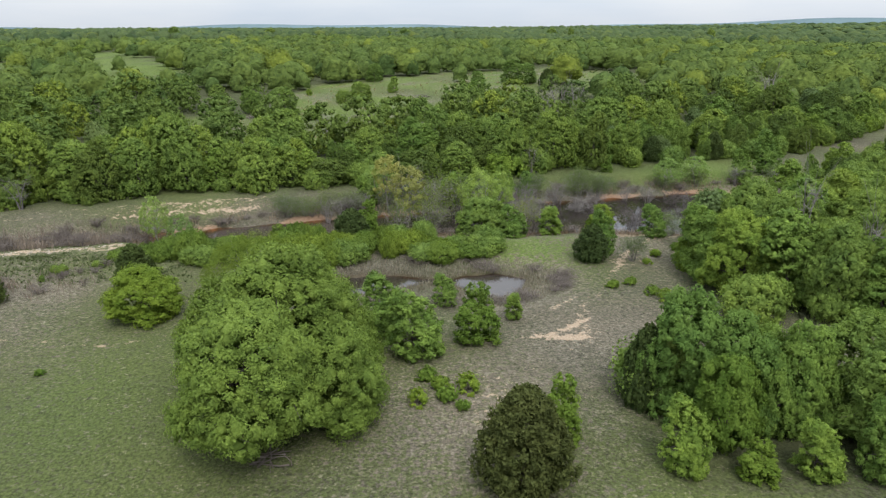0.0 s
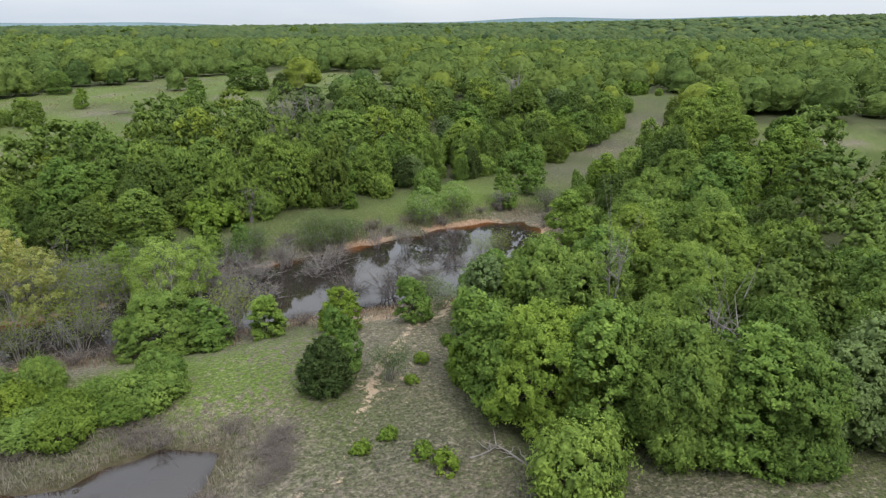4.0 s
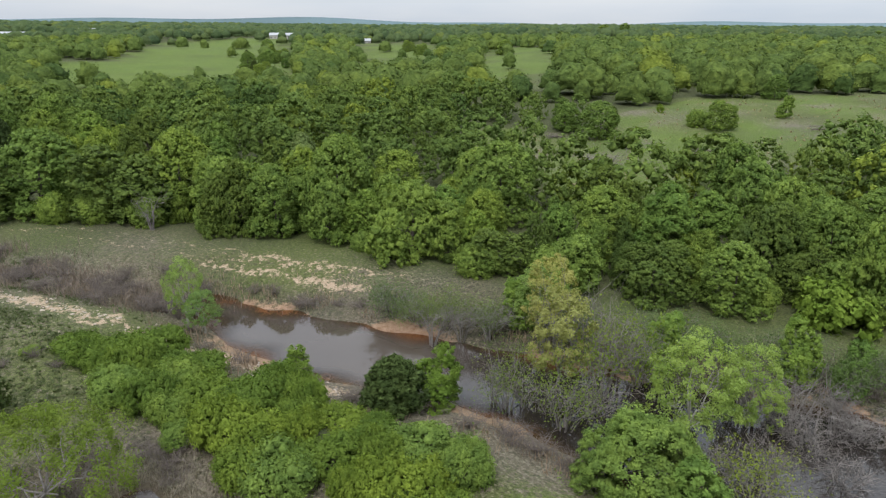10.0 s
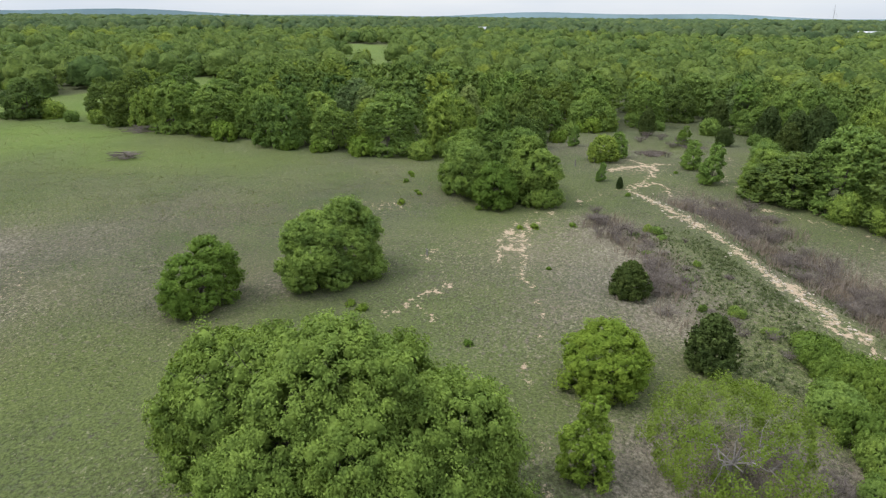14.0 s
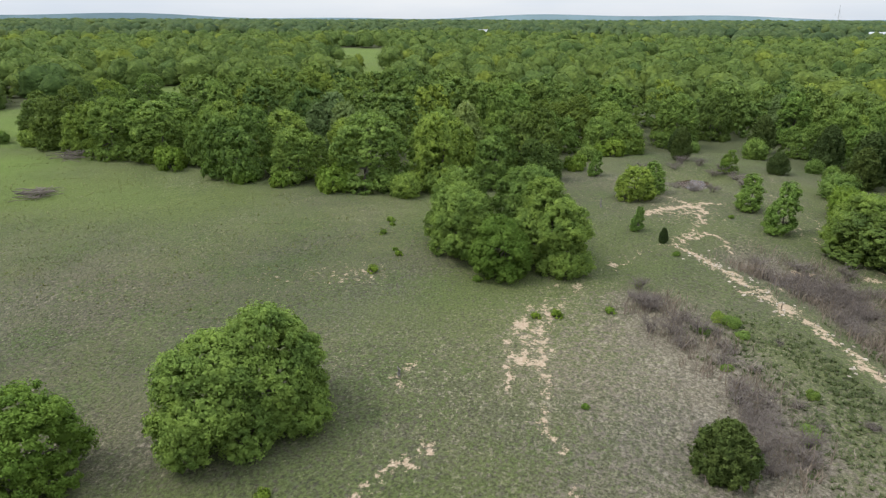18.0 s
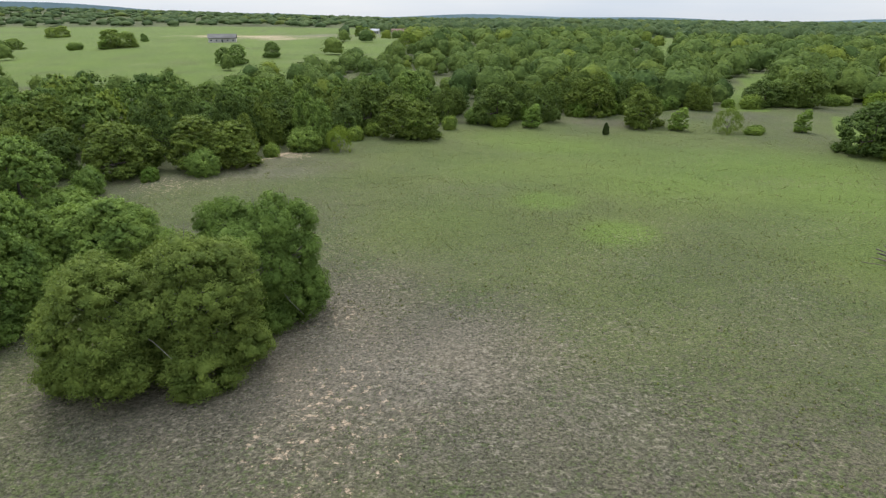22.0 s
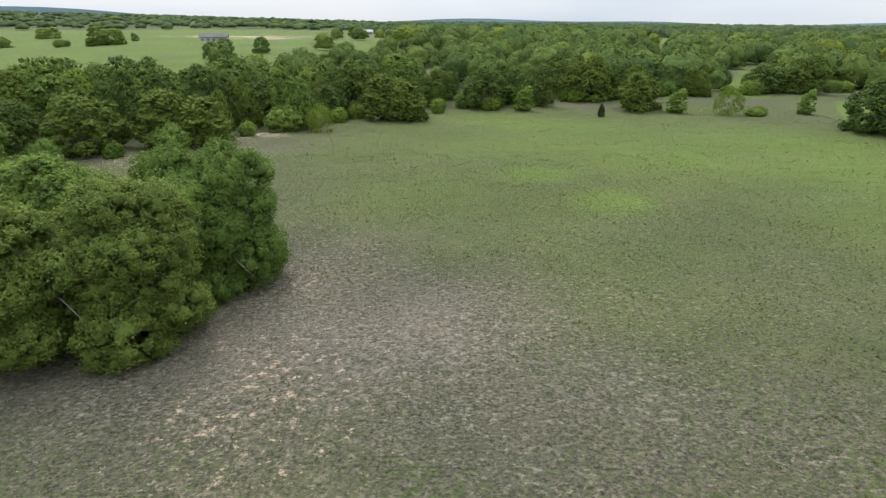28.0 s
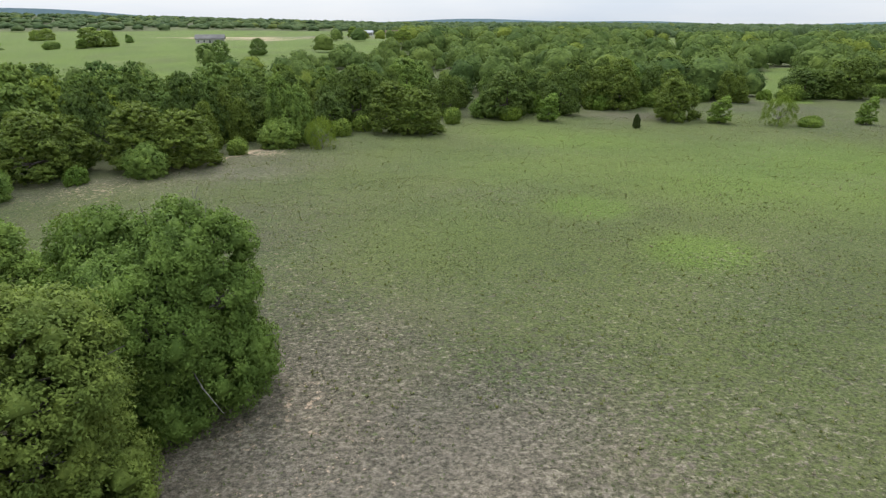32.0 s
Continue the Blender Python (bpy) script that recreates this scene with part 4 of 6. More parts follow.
bare = np.max([0.52 * np.exp(-(trail_d / 0.32) ** 2), 0.72 * np.exp(-(scar_d / 0.95) ** 2), 0.2 * np.exp(-(crest_d / 1.2) ** 2), 0.6 * np.exp(-(tracks_d / 0.33) ** 2), 0.46 * np.exp(-(crest_ways / 0.5) ** 2)], 0)
for x, y, r, k in ((-43.0, 34.4, 2.6, 0.2), (-50.8, 36.0, 3, 0.12), (-47.0, 34.6, 2.6, 0.14), (-34.0, 30.0, 3.5, 0.2), (-30.5, 27.0, 2.2, 0.18), (-36.0, 36.0, 3, 0.16), (-27.0, 33.0, 3, 0.16), (-54.5, 20.7, 3, 0.4), (-39.0, 21.0, 4, 0.3),
                   (-51.5, 15.1, 5, 0.3), (8.5, 40.5, 2.4, 0.16), (10.5, 42.2, 1.6, 0.34), (9.9, 40.0, 1.8, 0.3), (7.0, 39.0, 2.4, 0.14), (9.0, 47.5, 2.4, 0.14), (17.0, 55.0, 4, 0.36), (22.0, 61.0, 5, 0.24), (-11.5, 28.4, 2.0, 0.5), (5.0, 30.0, 4, 0.28), (2.0, 33.0, 5, 0.25),
                   (-22.6, -17.6, 3, 0.24), (-25.1, -11.1, 7, 0.3), (-23.1, -2.1, 7, 0.3), (-12.1, -74.1, 4, 0.55), (0.9, -57.1, 8, 0.42), (-38.1, -91.1, 9, 0.3), (-21.0, -31.0, 8, 0.2), (-16.0, -46.0, 10, 0.2), (-24.4, -19.1, 1.2, 0.2),
                   (-73.0, 51.4, 7, 0.16), (-81.0, 48.4, 6, 0.18), (-68.0, 47.4, 4, 0.12), (-26.0, 75.0, 4, 0.3), (-34.0, 72.5, 5, 0.2), (98.0, 80.0, 8, 0.6), (40.0, 255.0, 9, 0.4), (-12.0, 205.0, 12, 0.25), (-18.0, 150.0, 8, 0.2), (-40.0, 250.0, 25, 0.25), (26.0, 67.5, 3.0, 0.3), (30.0, 68.0, 2.5, 0.4), (-22.0, 63.2, 2.2, 0.6), (121.0, -600.0, 40, 0.5), (72.0, -546.0, 30, 0.45), (210.0, -660.0, 70, 0.4), (-12.0, -79.0, 2.6, 0.4), (22.0, 66.4, 2.6, 0.45), (18.0, 67.0, 2.4, 0.45), (27.0, 66.6, 2.2, 0.45), (-78.0, 47.0, 4, 0.3)):
    bare = bare + k * spot(x, y, r)
dry_f = 0.18 + 0.16 * waves(fx, fy, 22, 31) + 0.55 * np.exp(-(from_line(BROWN, fx, fy) / 3.5) ** 2) + 0.6 * np.exp(-(from_line(TROUGH, fx, fy) / 3.2) ** 2)
dry_f = dry_f + 0.5 * smooth(-pool_d, -7, -1) + 0.55 * smooth(-pond_d, -6, -0.5) * (1 - 0.75 * smooth(fy + 0.36 * (20 - fx), 84, 88))
for x, y, r, k in ((2.0, 30.0, 9, 0.42), (6.0, 36.0, 9, 0.3), (-31.0, 19.0, 3.4, 0.25), (-26.5, 12.0, 3.0, 0.3), (-14.1, -10.1, 9, 0.4), (-20.1, -18.1, 7, 0.24), (-27.1, -8.1, 13, 0.26), (-22.1, -16.1, 9, 0.18), (-38.0, -10.0, 14, 0.2), (-40.0, 38.0, 13, 0.2), (-28.0, 40.0, 9, 0.18), (-1.0, 66.0, 6, 0.35), (10.0, 64.0, 5, 0.3), (-12.0, 63.5, 5, 0.3), (18.0, 57.0, 7, 0.4), (-14.0, 46.0, 6, 0.45), (-90.0, 47.0, 9, 0.45), (-6.1, -65.1, 14, 0.4), (28.0, 37.0, 12, 0.24), (34.0, 28.0, 10, 0.2), (17.0, 46.0, 8, 0.2), (21.0, 63.0, 7, 0.3), (10.0, 41.0, 7, 0.3), (-45.0, 70.0, 9, 0.3), (58.0, 100.0, 9, 0.3), (74.0, 113.0, 11, 0.35), (92.0, 128.0, 13, 0.35), (-32.0, 52.0, 7, 0.1), (-45.0, 42.0, 10, 0.22), (-24.0, 54.0, 8, 0.2), (-20.0, 76.0, 9, 0.25)):
    dry_f = dry_f + k * spot(x, y, r)
dry_f = dry_f * (1 - 0.9 * (clear_d < 0) * ((fy < -150) | (fx < -100))) + (0.2 + 0.3 * waves(fx, fy, 26, 43) + 0.2 * waves(fx, fy, 9, 44)) * (clear_d < 0) * (fy > 90) * (fx > -70)
pasture = (clear_d < 0) * (fy < -150)
bare = bare + pasture * (0.42 * np.exp(-((fx - 70) / 110) ** 2 - ((fy + 600) / 55) ** 2) + 0.12 * waves(fx, fy, 50, 46))
dry_f = dry_f + pasture * (0.16 + 0.2 * waves(fx, fy, 60, 45) + 0.55 * np.exp(-((fx - 60) / 120) ** 2 - ((fy + 640) / 60) ** 2))
lush_f = 0.66 + 0.3 * waves(fx, fy, 45, 33)
for x, y, r, k in ((-44.0, -46.4, 3.0, 1.05), (-48.0, -34.4, 3.2, 1.05), (-66.1, -19.1, 22, 0.4), (-50.0, 45.0, 10, 0.3), (-25.0, 56.0, 12, 0.15), (8.0, 58.0, 10, 0.5), (25.0, 91.0, 10, 0.35), (36.0, 94.0, 9, 0.5), (14.0, 89.0, 7, 0.35), (46.0, 97.0, 10, 0.4), (-78.1, -40.1, 20, 0.3), (-36.0, -60.0, 26, 0.3), (-42.0, 2.0, 14, -0.4), (-30.0, -6.0, 16, -0.3), (-13.0, 20.0, 13, 0.4), (-20.0, 30.0, 9, 0.3), (-62.0, -64.0, 26, 0.35), (-91.1, -59.1, 18, 0.5), (-56.1, -79.1, 25, 0.35), (5.0, 62.0, 5, 0.6)):
    lush_f = lush_f + k * spot(x, y, r)
lush_f = lush_f + 0.5 * (clear_d < 0) * (fy < -150) + 0.5 * (clear_d < 0) * (fx < -100) + 0.3 * (clear_d < 0) + 0.3 * (clear_d < 0) * (fy > 90) * (fx > -70) - 0.5 * smooth(-pond_d, -4, 0)
clay_f = smooth(-pond_d, -1.9, -0.2) * np.clip(0.45 + 0.75 * waves(fx, fy, 11, 35) + 0.3 * waves(fx, fy, 3, 39), 0, 1) * smooth(pond_d, -3.0, -1.6)
clay_f = np.maximum(clay_f, (0.62 + 0.2 * waves(fx, fy, 4, 42)) * np.exp(-(((fx - 22) / 10) ** 2 + ((fy - 67.4) / 2.4) ** 2)))
bed_f = smooth(-pond_d, 2.0, 4.0)
bed_f = np.maximum(bed_f, smooth(-pool_d, -1.2, 0.4) * 0.85)
wood_f = smooth(np.minimum(np.minimum(open_d, clear_d), -30 * opening(fx, fy)), 0.0, 5.0)
for key, val in (("bare", bare), ("dry", dry_f * (1 - 0.6 * wood_f)), ("lush", lush_f), ("clay", clay_f), ("bed", bed_f), ("wood", wood_f)):
    at = ground.data.attributes.new(key, "FLOAT", "POINT")
    at.data.foreach_set("value", np.clip(val, 0, 1.6).astype(np.float32))

# ---- water ----
WATER, nt, bsdf = material("murky_pond_water", 0.012, 0.5)
coord = nt.nodes.new("ShaderNodeTexCoord").outputs["Object"]
bsdf.inputs["IOR"].default_value = 1.5
deep = mixed(nt, ramped(nt, noise_fac(nt, coord, 0.12, 3.0), 0.35, 0.65), (0.016, 0.013, 0.011), (0.026, 0.021, 0.017))
silt = nt.nodes.new("ShaderNodeAttribute")
silt.attribute_name = "silt"
nt.links.new(mixed(nt, silt.outputs["Fac"], deep, (0.15, 0.117, 0.096)), bsdf.inputs["Base Color"])
rip = node(nt, "ShaderNodeBump", Strength=0.03, Distance=0.02)
nt.links.new(noise_fac(nt, coord, 2.2, 3.0, 0.5, (1, 2.2, 1)), rip.inputs["Height"])
nt.links.new(rip.outputs[0], bsdf.inputs["Normal"])
see = nt.nodes.new("ShaderNodeBsdfTransparent")
see.inputs["Color"].default_value = (0.8, 0.6, 0.4, 1)
shore = nt.nodes.new("ShaderNodeAttribute")
shore.attribute_name = "shallow"
wm = nt.nodes.new("ShaderNodeMixShader")
nt.links.new(maths(nt, "MULTIPLY", shore.outputs["Fac"], 0.72), wm.inputs[0])
nt.links.new(bsdf.outputs[0], wm.inputs[1])
nt.links.new(see.outputs[0], wm.inputs[2])
nt.links.new(wm.outputs[0], nt.nodes["Material Output"].inputs["Surface"])


def water(name, poly, level, grow, label, shelf, mud):
    """A level sheet over the hollow; the banks rise through it. shelf: how far out the bed shows."""
    p = np.array(poly)
    ax, ay = np.arange(p[:, 0].min() - 3, p[:, 0].max() + 3, 0.6), np.arange(p[:, 1].min() - 3, p[:, 1].max() + 3, 0.6)
    X, Y = np.meshgrid(ax, ay)
    d = from_polygon(poly, X.ravel(), Y.ravel())
    ids = np.arange(X.size).reshape(X.shape)
    q = np.stack([ids[:-1, :-1], ids[:-1, 1:], ids[1:, 1:], ids[1:, :-1]], -1).reshape(-1, 4)
    q = q[d[q].min(1) < grow]
    used, back = np.unique(q, return_inverse=True)
    v = np.stack([X.ravel(), Y.ravel(), np.full(X.size, level)], -1)[used]
    me = mesh_np(name, v, back.reshape(-1, 4), WATER)
    at = me.attributes.new("shallow", "FLOAT", "POINT")
    at.data.foreach_set("value", smooth(d[used] + 0.8 * waves(v[:, 0], v[:, 1], 9, 38), -shelf, 0.2).astype(np.float32))
    at = me.attributes.new("silt", "FLOAT", "POINT")
    at.data.foreach_set("value", (mud[0] + mud[1] * smooth(v[:, 0] + 1.5 * waves(v[:, 0], v[:, 1], 12, 40), -4, -15)).astype(np.float32))
    return tagged(new(name, me), label, "water", "", "structure")


water("water", POND, LEVEL, 1.6, "still brown pond water with grey sky reflections", 2.0, (0.0, 0.24))
water("water", POOL, POOL_LEVEL, 0.8, "shallow dark pool in a muddy hollow", 0.6, (0.07, 0.0))
water("water", FARPOOL, FARPOOL_LEVEL, 0.8, "small pale pond behind the meadow", 0.4, (0.5, 0.0))

# ---- single trees and shrubs ----
for kind, x, y, h, w, turn in (
        ("great_oak_b", -14.7, -11.7, 8.4, 12.2, 0), ("round_oak", -18.4, -19.6, 8.4, 10.0, 0), ("oak_fine_b", -5.1, -26.6, 6.4, 10.0, 30), ("oak_fine_b", -1.6, -17.1, 7.0, 9.0, 110),
        ("oak_fine_b", -33.0, 22.0, 6.6, 8.6, 0), ("lime_oak", -26.4, 14.5, 5.0, 6.8, 10), ("round_tree", -21.5, 43.0, 3.9, 5.5, 0),
        ("oak_fine_a", -60.0, 35.2, 7.2, 8.2, 10), ("oak_fine_b", -61.6, 27.0, 7.2, 8.6, 50), ("oak_fine_a", -65.0, 32.4, 7.4, 7.8, 200), ("round_tree", -56.6, 31.4, 5.0, 5.2, 90),
        ("cedar", -25.0, 49.1, 3.3, 3.2, 0), ("cedar", -34.6, 44.8, 2.6, 3.1, 80), ("sapling", 25.7, 33.6, 2.6, 2.8, 10), ("lime_sapling", 30.4, 32.2, 3.0, 3.2, 60), ("sapling", 20.6, 35.1, 2.6, 1.9, 90), ("olive_cedar", 3.8, 24.9, 4.8, 4.6, 0), ("lime_sapling", 6.0, 28.4, 3.6, 2.8, 0),
        ("lime_sapling", 2.3, 39.7, 4.1, 3.7, 30), ("sapling", -1.8, 37.6, 4.6, 4.4, 60), ("sapling", -4.0, 40.5, 4.4, 3.8, 10), ("lime_sapling", -13.2, 42.0, 4.1, 3.0, 100), ("willow", -15.0, 48.6, 5.0, 8.2, 0),
        ("cedar", 13.6, 55.7, 3.1, 3.3, 40), ("sapling", 15.0, 57.6, 4.2, 2.9, 10), ("sapling", 21.5, 63.2, 3.5, 3.2, 50), ("lime_sapling", 16.2, 62.9, 3.6, 3.6, 200), ("sapling", 11.3, 65.6, 3.4, 3.3, 120), ("dark_bush", 17.4, 55.4, 2.2, 2.2, 0),
        ("small_oak", 4.4, 67.4, 4.6, 6.2, 60), ("sapling", 7.6, 66.4, 3.6, 3.8, 10), ("cottonwood", 4.5, 74.8, 7.4, 5.6, 0), ("cottonwood", 7.0, 77.5, 6.4, 4.2, 120), ("yellow_tree", -3.9, 74.6, 7.6, 4.6, 0), ("half_dead", -1.2, 75.2, 6.2, 4.6, 0), ("half_dead", 1.8, 77.0, 5.6, 4.2, 80),
        ("cottonwood", -8.4, 79.5, 4.8, 4.4, 30), ("lime_sapling", -8.2, 67.6, 4.2, 3.4, 0), ("cedar", -9.6, 65.2, 3.0, 4.0, 20), ("lime_sapling", -17.0, 64.0, 2.4, 2.6, 70),
        ("half_dead", -4.9, 70.2, 4.2, 3.4, 20), ("half_dead", -1.2, 70.4, 4.0, 3.6, 130), ("half_dead", 9.4, 69.2, 4.2, 3.4, 250), ("cottonwood", -29.8, 64.2, 5.4, 3.2, 60), ("cottonwood", -27.2, 64.0, 3.4, 3.0, 160),
        ("grey_snag", -48.6, 72.0, 3.6, 2.6, 0), ("grey_snag", 13.0, 93.0, 4.4, 2.0, 60), ("lime_sapling", 24.5, 95.0, 1.8, 2.2, 0),
        ("fresh_oak", 14.2, 30.6, 7.2, 7.2, 0), ("oak_fine_a", 22.6, 28.6, 7.0, 8.8, 80), ("small_oak", 29.5, 26.8, 6.6, 8.0, 0), ("cedar", 11.2, 31.4, 4.6, 2.6, 0), ("sapling", 11.6, 26.0, 3.8, 2.8, 0), ("lime_sapling", 14.9, 25.4, 2.0, 2.2, 0), ("sapling", 17.8, 25.6, 3.0, 2.6, 40), ("sapling", 20.8, 25.6, 4.2, 2.6, 0), ("lime_oak", 14.4, 28.0, 5.2, 4.6, 70), ("fresh_oak", 18.2, 30.2, 6.2, 5.4, 150),
        ("fresh_oak", 24.6, 48.8, 7.0, 7.6, 30), ("oak_fine_b", 29.0, 45.0, 7.0, 7.4, 140), ("oak_fine_a", 34.2, 42.6, 7.2, 7.8, 220), ("oak_fine_b", 29.0, 55.8, 7.6, 9.2, 10), ("oak_fine_b", 40.6, 42.0, 7.4, 8.0, 270), ("sapling", 22.6, 53.4, 6.2, 5.0, 30), ("tall_tree", 26.6, 46.4, 7.6, 6.0, 20), ("tall_tree", 31.6, 42.6, 7.2, 6.2, 130), ("pale_tree", 37.4, 41.0, 6.8, 6.0, 210), ("tall_tree", 22.0, 50.6, 6.2, 4.4, 300), ("pale_tree", 44.0, 44.0, 7.0, 6.4, 80), ("tall_tree", 33.0, 56.6, 7.8, 6.2, 50), ("pale_tree", 25.4, 57.6, 6.4, 5.6, 10), ("oak_fine_a", 37.5, 60.6, 7.4, 8.4, 190), ("fresh_oak", 27.2, 61.2, 5.6, 6.0, 90), ("oak_fine_a", 36.0, 52.8, 7.6, 8.6, 60), ("oak_fine_b", 43.0, 65.0, 7.4, 8.6, 40), ("oak_fine_a", 43.6, 55.4, 8.0, 9.2, 300), ("oak_fine_b", 32.6, 48.8, 6.6, 6.6, 200), ("oak_fine_a", 49.4, 64.6, 7.8, 9.0, 20), ("oak_fine_b", 47.0, 47.6, 7.6, 9.0, 100), ("oak_fine_a", 57.0, 76.0, 7.8, 9.0, 250), ("oak_fine_b", 50.5, 73.0, 7.0, 8.0, 330),
        ("half_dead", 34.4, 79.4, 3.0, 2.6, 30), ("half_dead", 36.8, 80.2, 3.2, 2.4, 200), ("sapling", 43.2, 92.0, 5.0, 3.6, 0), ("sapling", 48.0, 94.5, 6.4, 4.6, 0), ("sapling", 50.8, 87.5, 4.2, 2.4, 0), ("cottonwood", 36.6, 92.0, 4.0, 4.6, 90), ("cottonwood", 32.2, 90.6, 4.2, 4.4, 10),
        ("sapling", -73.5, 56.4, 5.0, 3.8, 0), ("sapling", -80.5, 54.9, 3.8, 3.6, 30), ("small_oak", -69.0, 61.9, 5.4, 6.6, 30),  ("sapling", -70.6, 42.8, 2.4, 1.6, 0), ("small_oak", -81.8, 43.0, 3.8, 4.6, 0), ("sapling", -85.5, 45.4, 3.6, 3.4, 60), ("sapling", -92.6, 38.6, 3.2, 2.2, 0), ("cedar", -106.6, 50.6, 4.4, 3.0, 0), ("cedar", -98.2, 72.1, 6.0, 5.0, 30), ("cedar", -90.0, 73.6, 6.4, 4.6, 80), ("cedar", -101.5, 76.0, 6.6, 5.0, 130), ("cedar", -118.5, 64.0, 5.4, 4.2, 10), ("cedar", -94.0, 70.0, 4.6, 4.0, 200), ("cedar", -108.0, 70.4, 5.6, 4.4, 240), ("cedar", -114.0, 50.8, 3.4, 2.8, 0), ("lime_sapling", -100.0, 56.0, 3.2, 2.8, 0), ("cedar", -101.0, 62.4, 2.8, 3.0, 0), ("cedar", -68.0, 45.0, 1.4, 0.9, 0),
        ("sapling", -78.1, -93.3, 4.2, 4.2, 0), ("willow", -85.1, -89.1, 4.6, 5.0, 0), ("sapling", -98.1, -87.9, 4.2, 3.4, 0), ("cedar", -63.7, -89.9, 2.0, 1.2, 0), ("sapling", -52.1, -97.6, 4.4, 4.2, 0), ("bush_a", -46.6, -100.7, 2.0, 4.0, 0), ("willow", -18.6, -77.3, 4.0, 4.2, 90), ("bush_b", -89.6, -87.9, 1.2, 4.0, 0), ("yellow_bush", -12.4, -83.6, 1.3, 2.6, 0),
        ("yellow_tree", -6.8, 78.6, 6.8, 4.0, 140), ("sapling", -9.6, 78.9, 3.8, 3.2, 70), ("sapling", 0.8, 80.0, 4.6, 3.4, 200), ("sapling", 8.2, 84.0, 4.4, 3.2, 20), ("sapling", 11.3, 84.6, 3.6, 3.0, 300), ("dark_bush", 18.7, 85.2, 3.4, 3.4, 130), ("dark_bush", 21.3, 85.9, 3.0, 3.2, 250)):
    plant(kind, x, y, h, w, turn)

for i in range(16):
    a = i * 2.4
    plant("dry_bush", -95 + (4.5 + i % 5) * math.cos(a), 51 + (3.6 + i % 4) * math.sin(a), 0.8 + 0.1 * (i % 5), 2.0 + 0.2 * (i % 4), i * 50, "dry brown bushes")
plant("great_oak", -8.9, 31.8, 9.0, 12.2)

# trees along the edge of the woods
for i, (x, y, h, w) in enumerate((
        (-24.5, 84.1, 6.6, 11.9), (-15.4, 85.1, 4.0, 6.9), (-33.0, 81.4, 7.0, 6.6), (-3.3, 88.7, 5.0, 6.6), (2.3, 90.5, 5.4, 6.0), (8.2, 92.6, 2.9, 3.2), (16.8, 96.3, 9.0, 7.8), (23.0, 97.6, 8.8, 6.8), (11.8, 94.5, 8.0, 6.4),
        (6.2, 95.6, 4.6, 5.0), (-10.6, 95.0, 6.6, 6.6), (-12.4, 101.5, 7.2, 7.0), (7.0, 101.0, 7.4, 7.0), (2.4, 99.0, 7.0, 7.4), (3.0, 106.0, 7.6, 8.2), (-42.0, 76.7, 7.4, 6.2), (-38.1, 79.2, 7.2, 6.0), (-54.6, 72.7, 8.0, 13.0), (-45.0, 79.2, 7.4, 9.6), (-67.4, 64.2, 5.9, 12.2), (-9.0, 86.5, 4.8, 6.6),
        (-92.9, -36.6, 7.5, 10.4), (-89.2, -22.5, 8.6, 9.7), (-82.3, -6.4, 9.2, 9.9), (-82.2, 2.2, 7.0, 8.0), (-81.9, 11.3, 9.0, 11.0), (-84.0, 20.4, 9.2, 9.9), (-85.3, 26.4, 7.4, 7.4), (-109.1, 30.4, 6.6, 11.3), (-112.1, 40.9, 6.5, 11.3),
        (-3.0, -65.9, 7.2, 12.0), (7.4, -63.0, 7.3, 11.1), (16.2, -62.8, 6.5, 8.5), (-4.6, -73.6, 6.2, 5.6), (-18.2, -92.0, 6.6, 7.7), (-29.2, -87.8, 7.4, 11.2), (-46.6, -103.7, 7.7, 11.0), (-56.2, -106.5, 7.9, 8.3), (-67.6, -114.1, 9.0, 10.9), (-72.7, -98.8, 7.9, 9.7),
        (-93.0, -118.9, 6.1, 6.4), (-112.1, -125.7, 6.5, 12.0), (-120.6, -124.8, 8.6, 12.5))):
    plant("shade_oak" if y < -40 or y > 60 and i % 2 else "oak_wide" if w > 1.38 * h else ("oak_a", "oak_b", "oak_c")[i % 3], x, y, h, w, i * 67 % 360, "trees at the edge of the woods")

# thicket along the bank
rng = np.random.RandomState(41)
THICK = [(-31, 56.2), (-26, 58.4), (-18, 61.4), (-10, 61.8), (0, 62.4), (5.5, 60.6), (4.5, 57.6), (0, 56.6), (-6, 56.2), (-14, 54.6), (-21, 54.6), (-27, 55.2)]
tx, ty = rng.uniform(-35, 12, 900), rng.uniform(52, 63, 900)
kept = []
for x, y, d in zip(tx, ty, from_polygon(THICK, tx, ty)):
    if d < -0.3 and all((x - a) ** 2 + (y - b) ** 2 > 1.75 ** 2 for a, b in kept):
        kept.append((x, y))
for i, (x, y) in enumerate(kept[:110]):
    plant(("bush_a", "bush_b", "bush_c")[i % 3], x, y, rng.uniform(0.7, 2.1), rng.uniform(2.2, 4.2), rng.uniform(0, 360), "thicket along the bank")

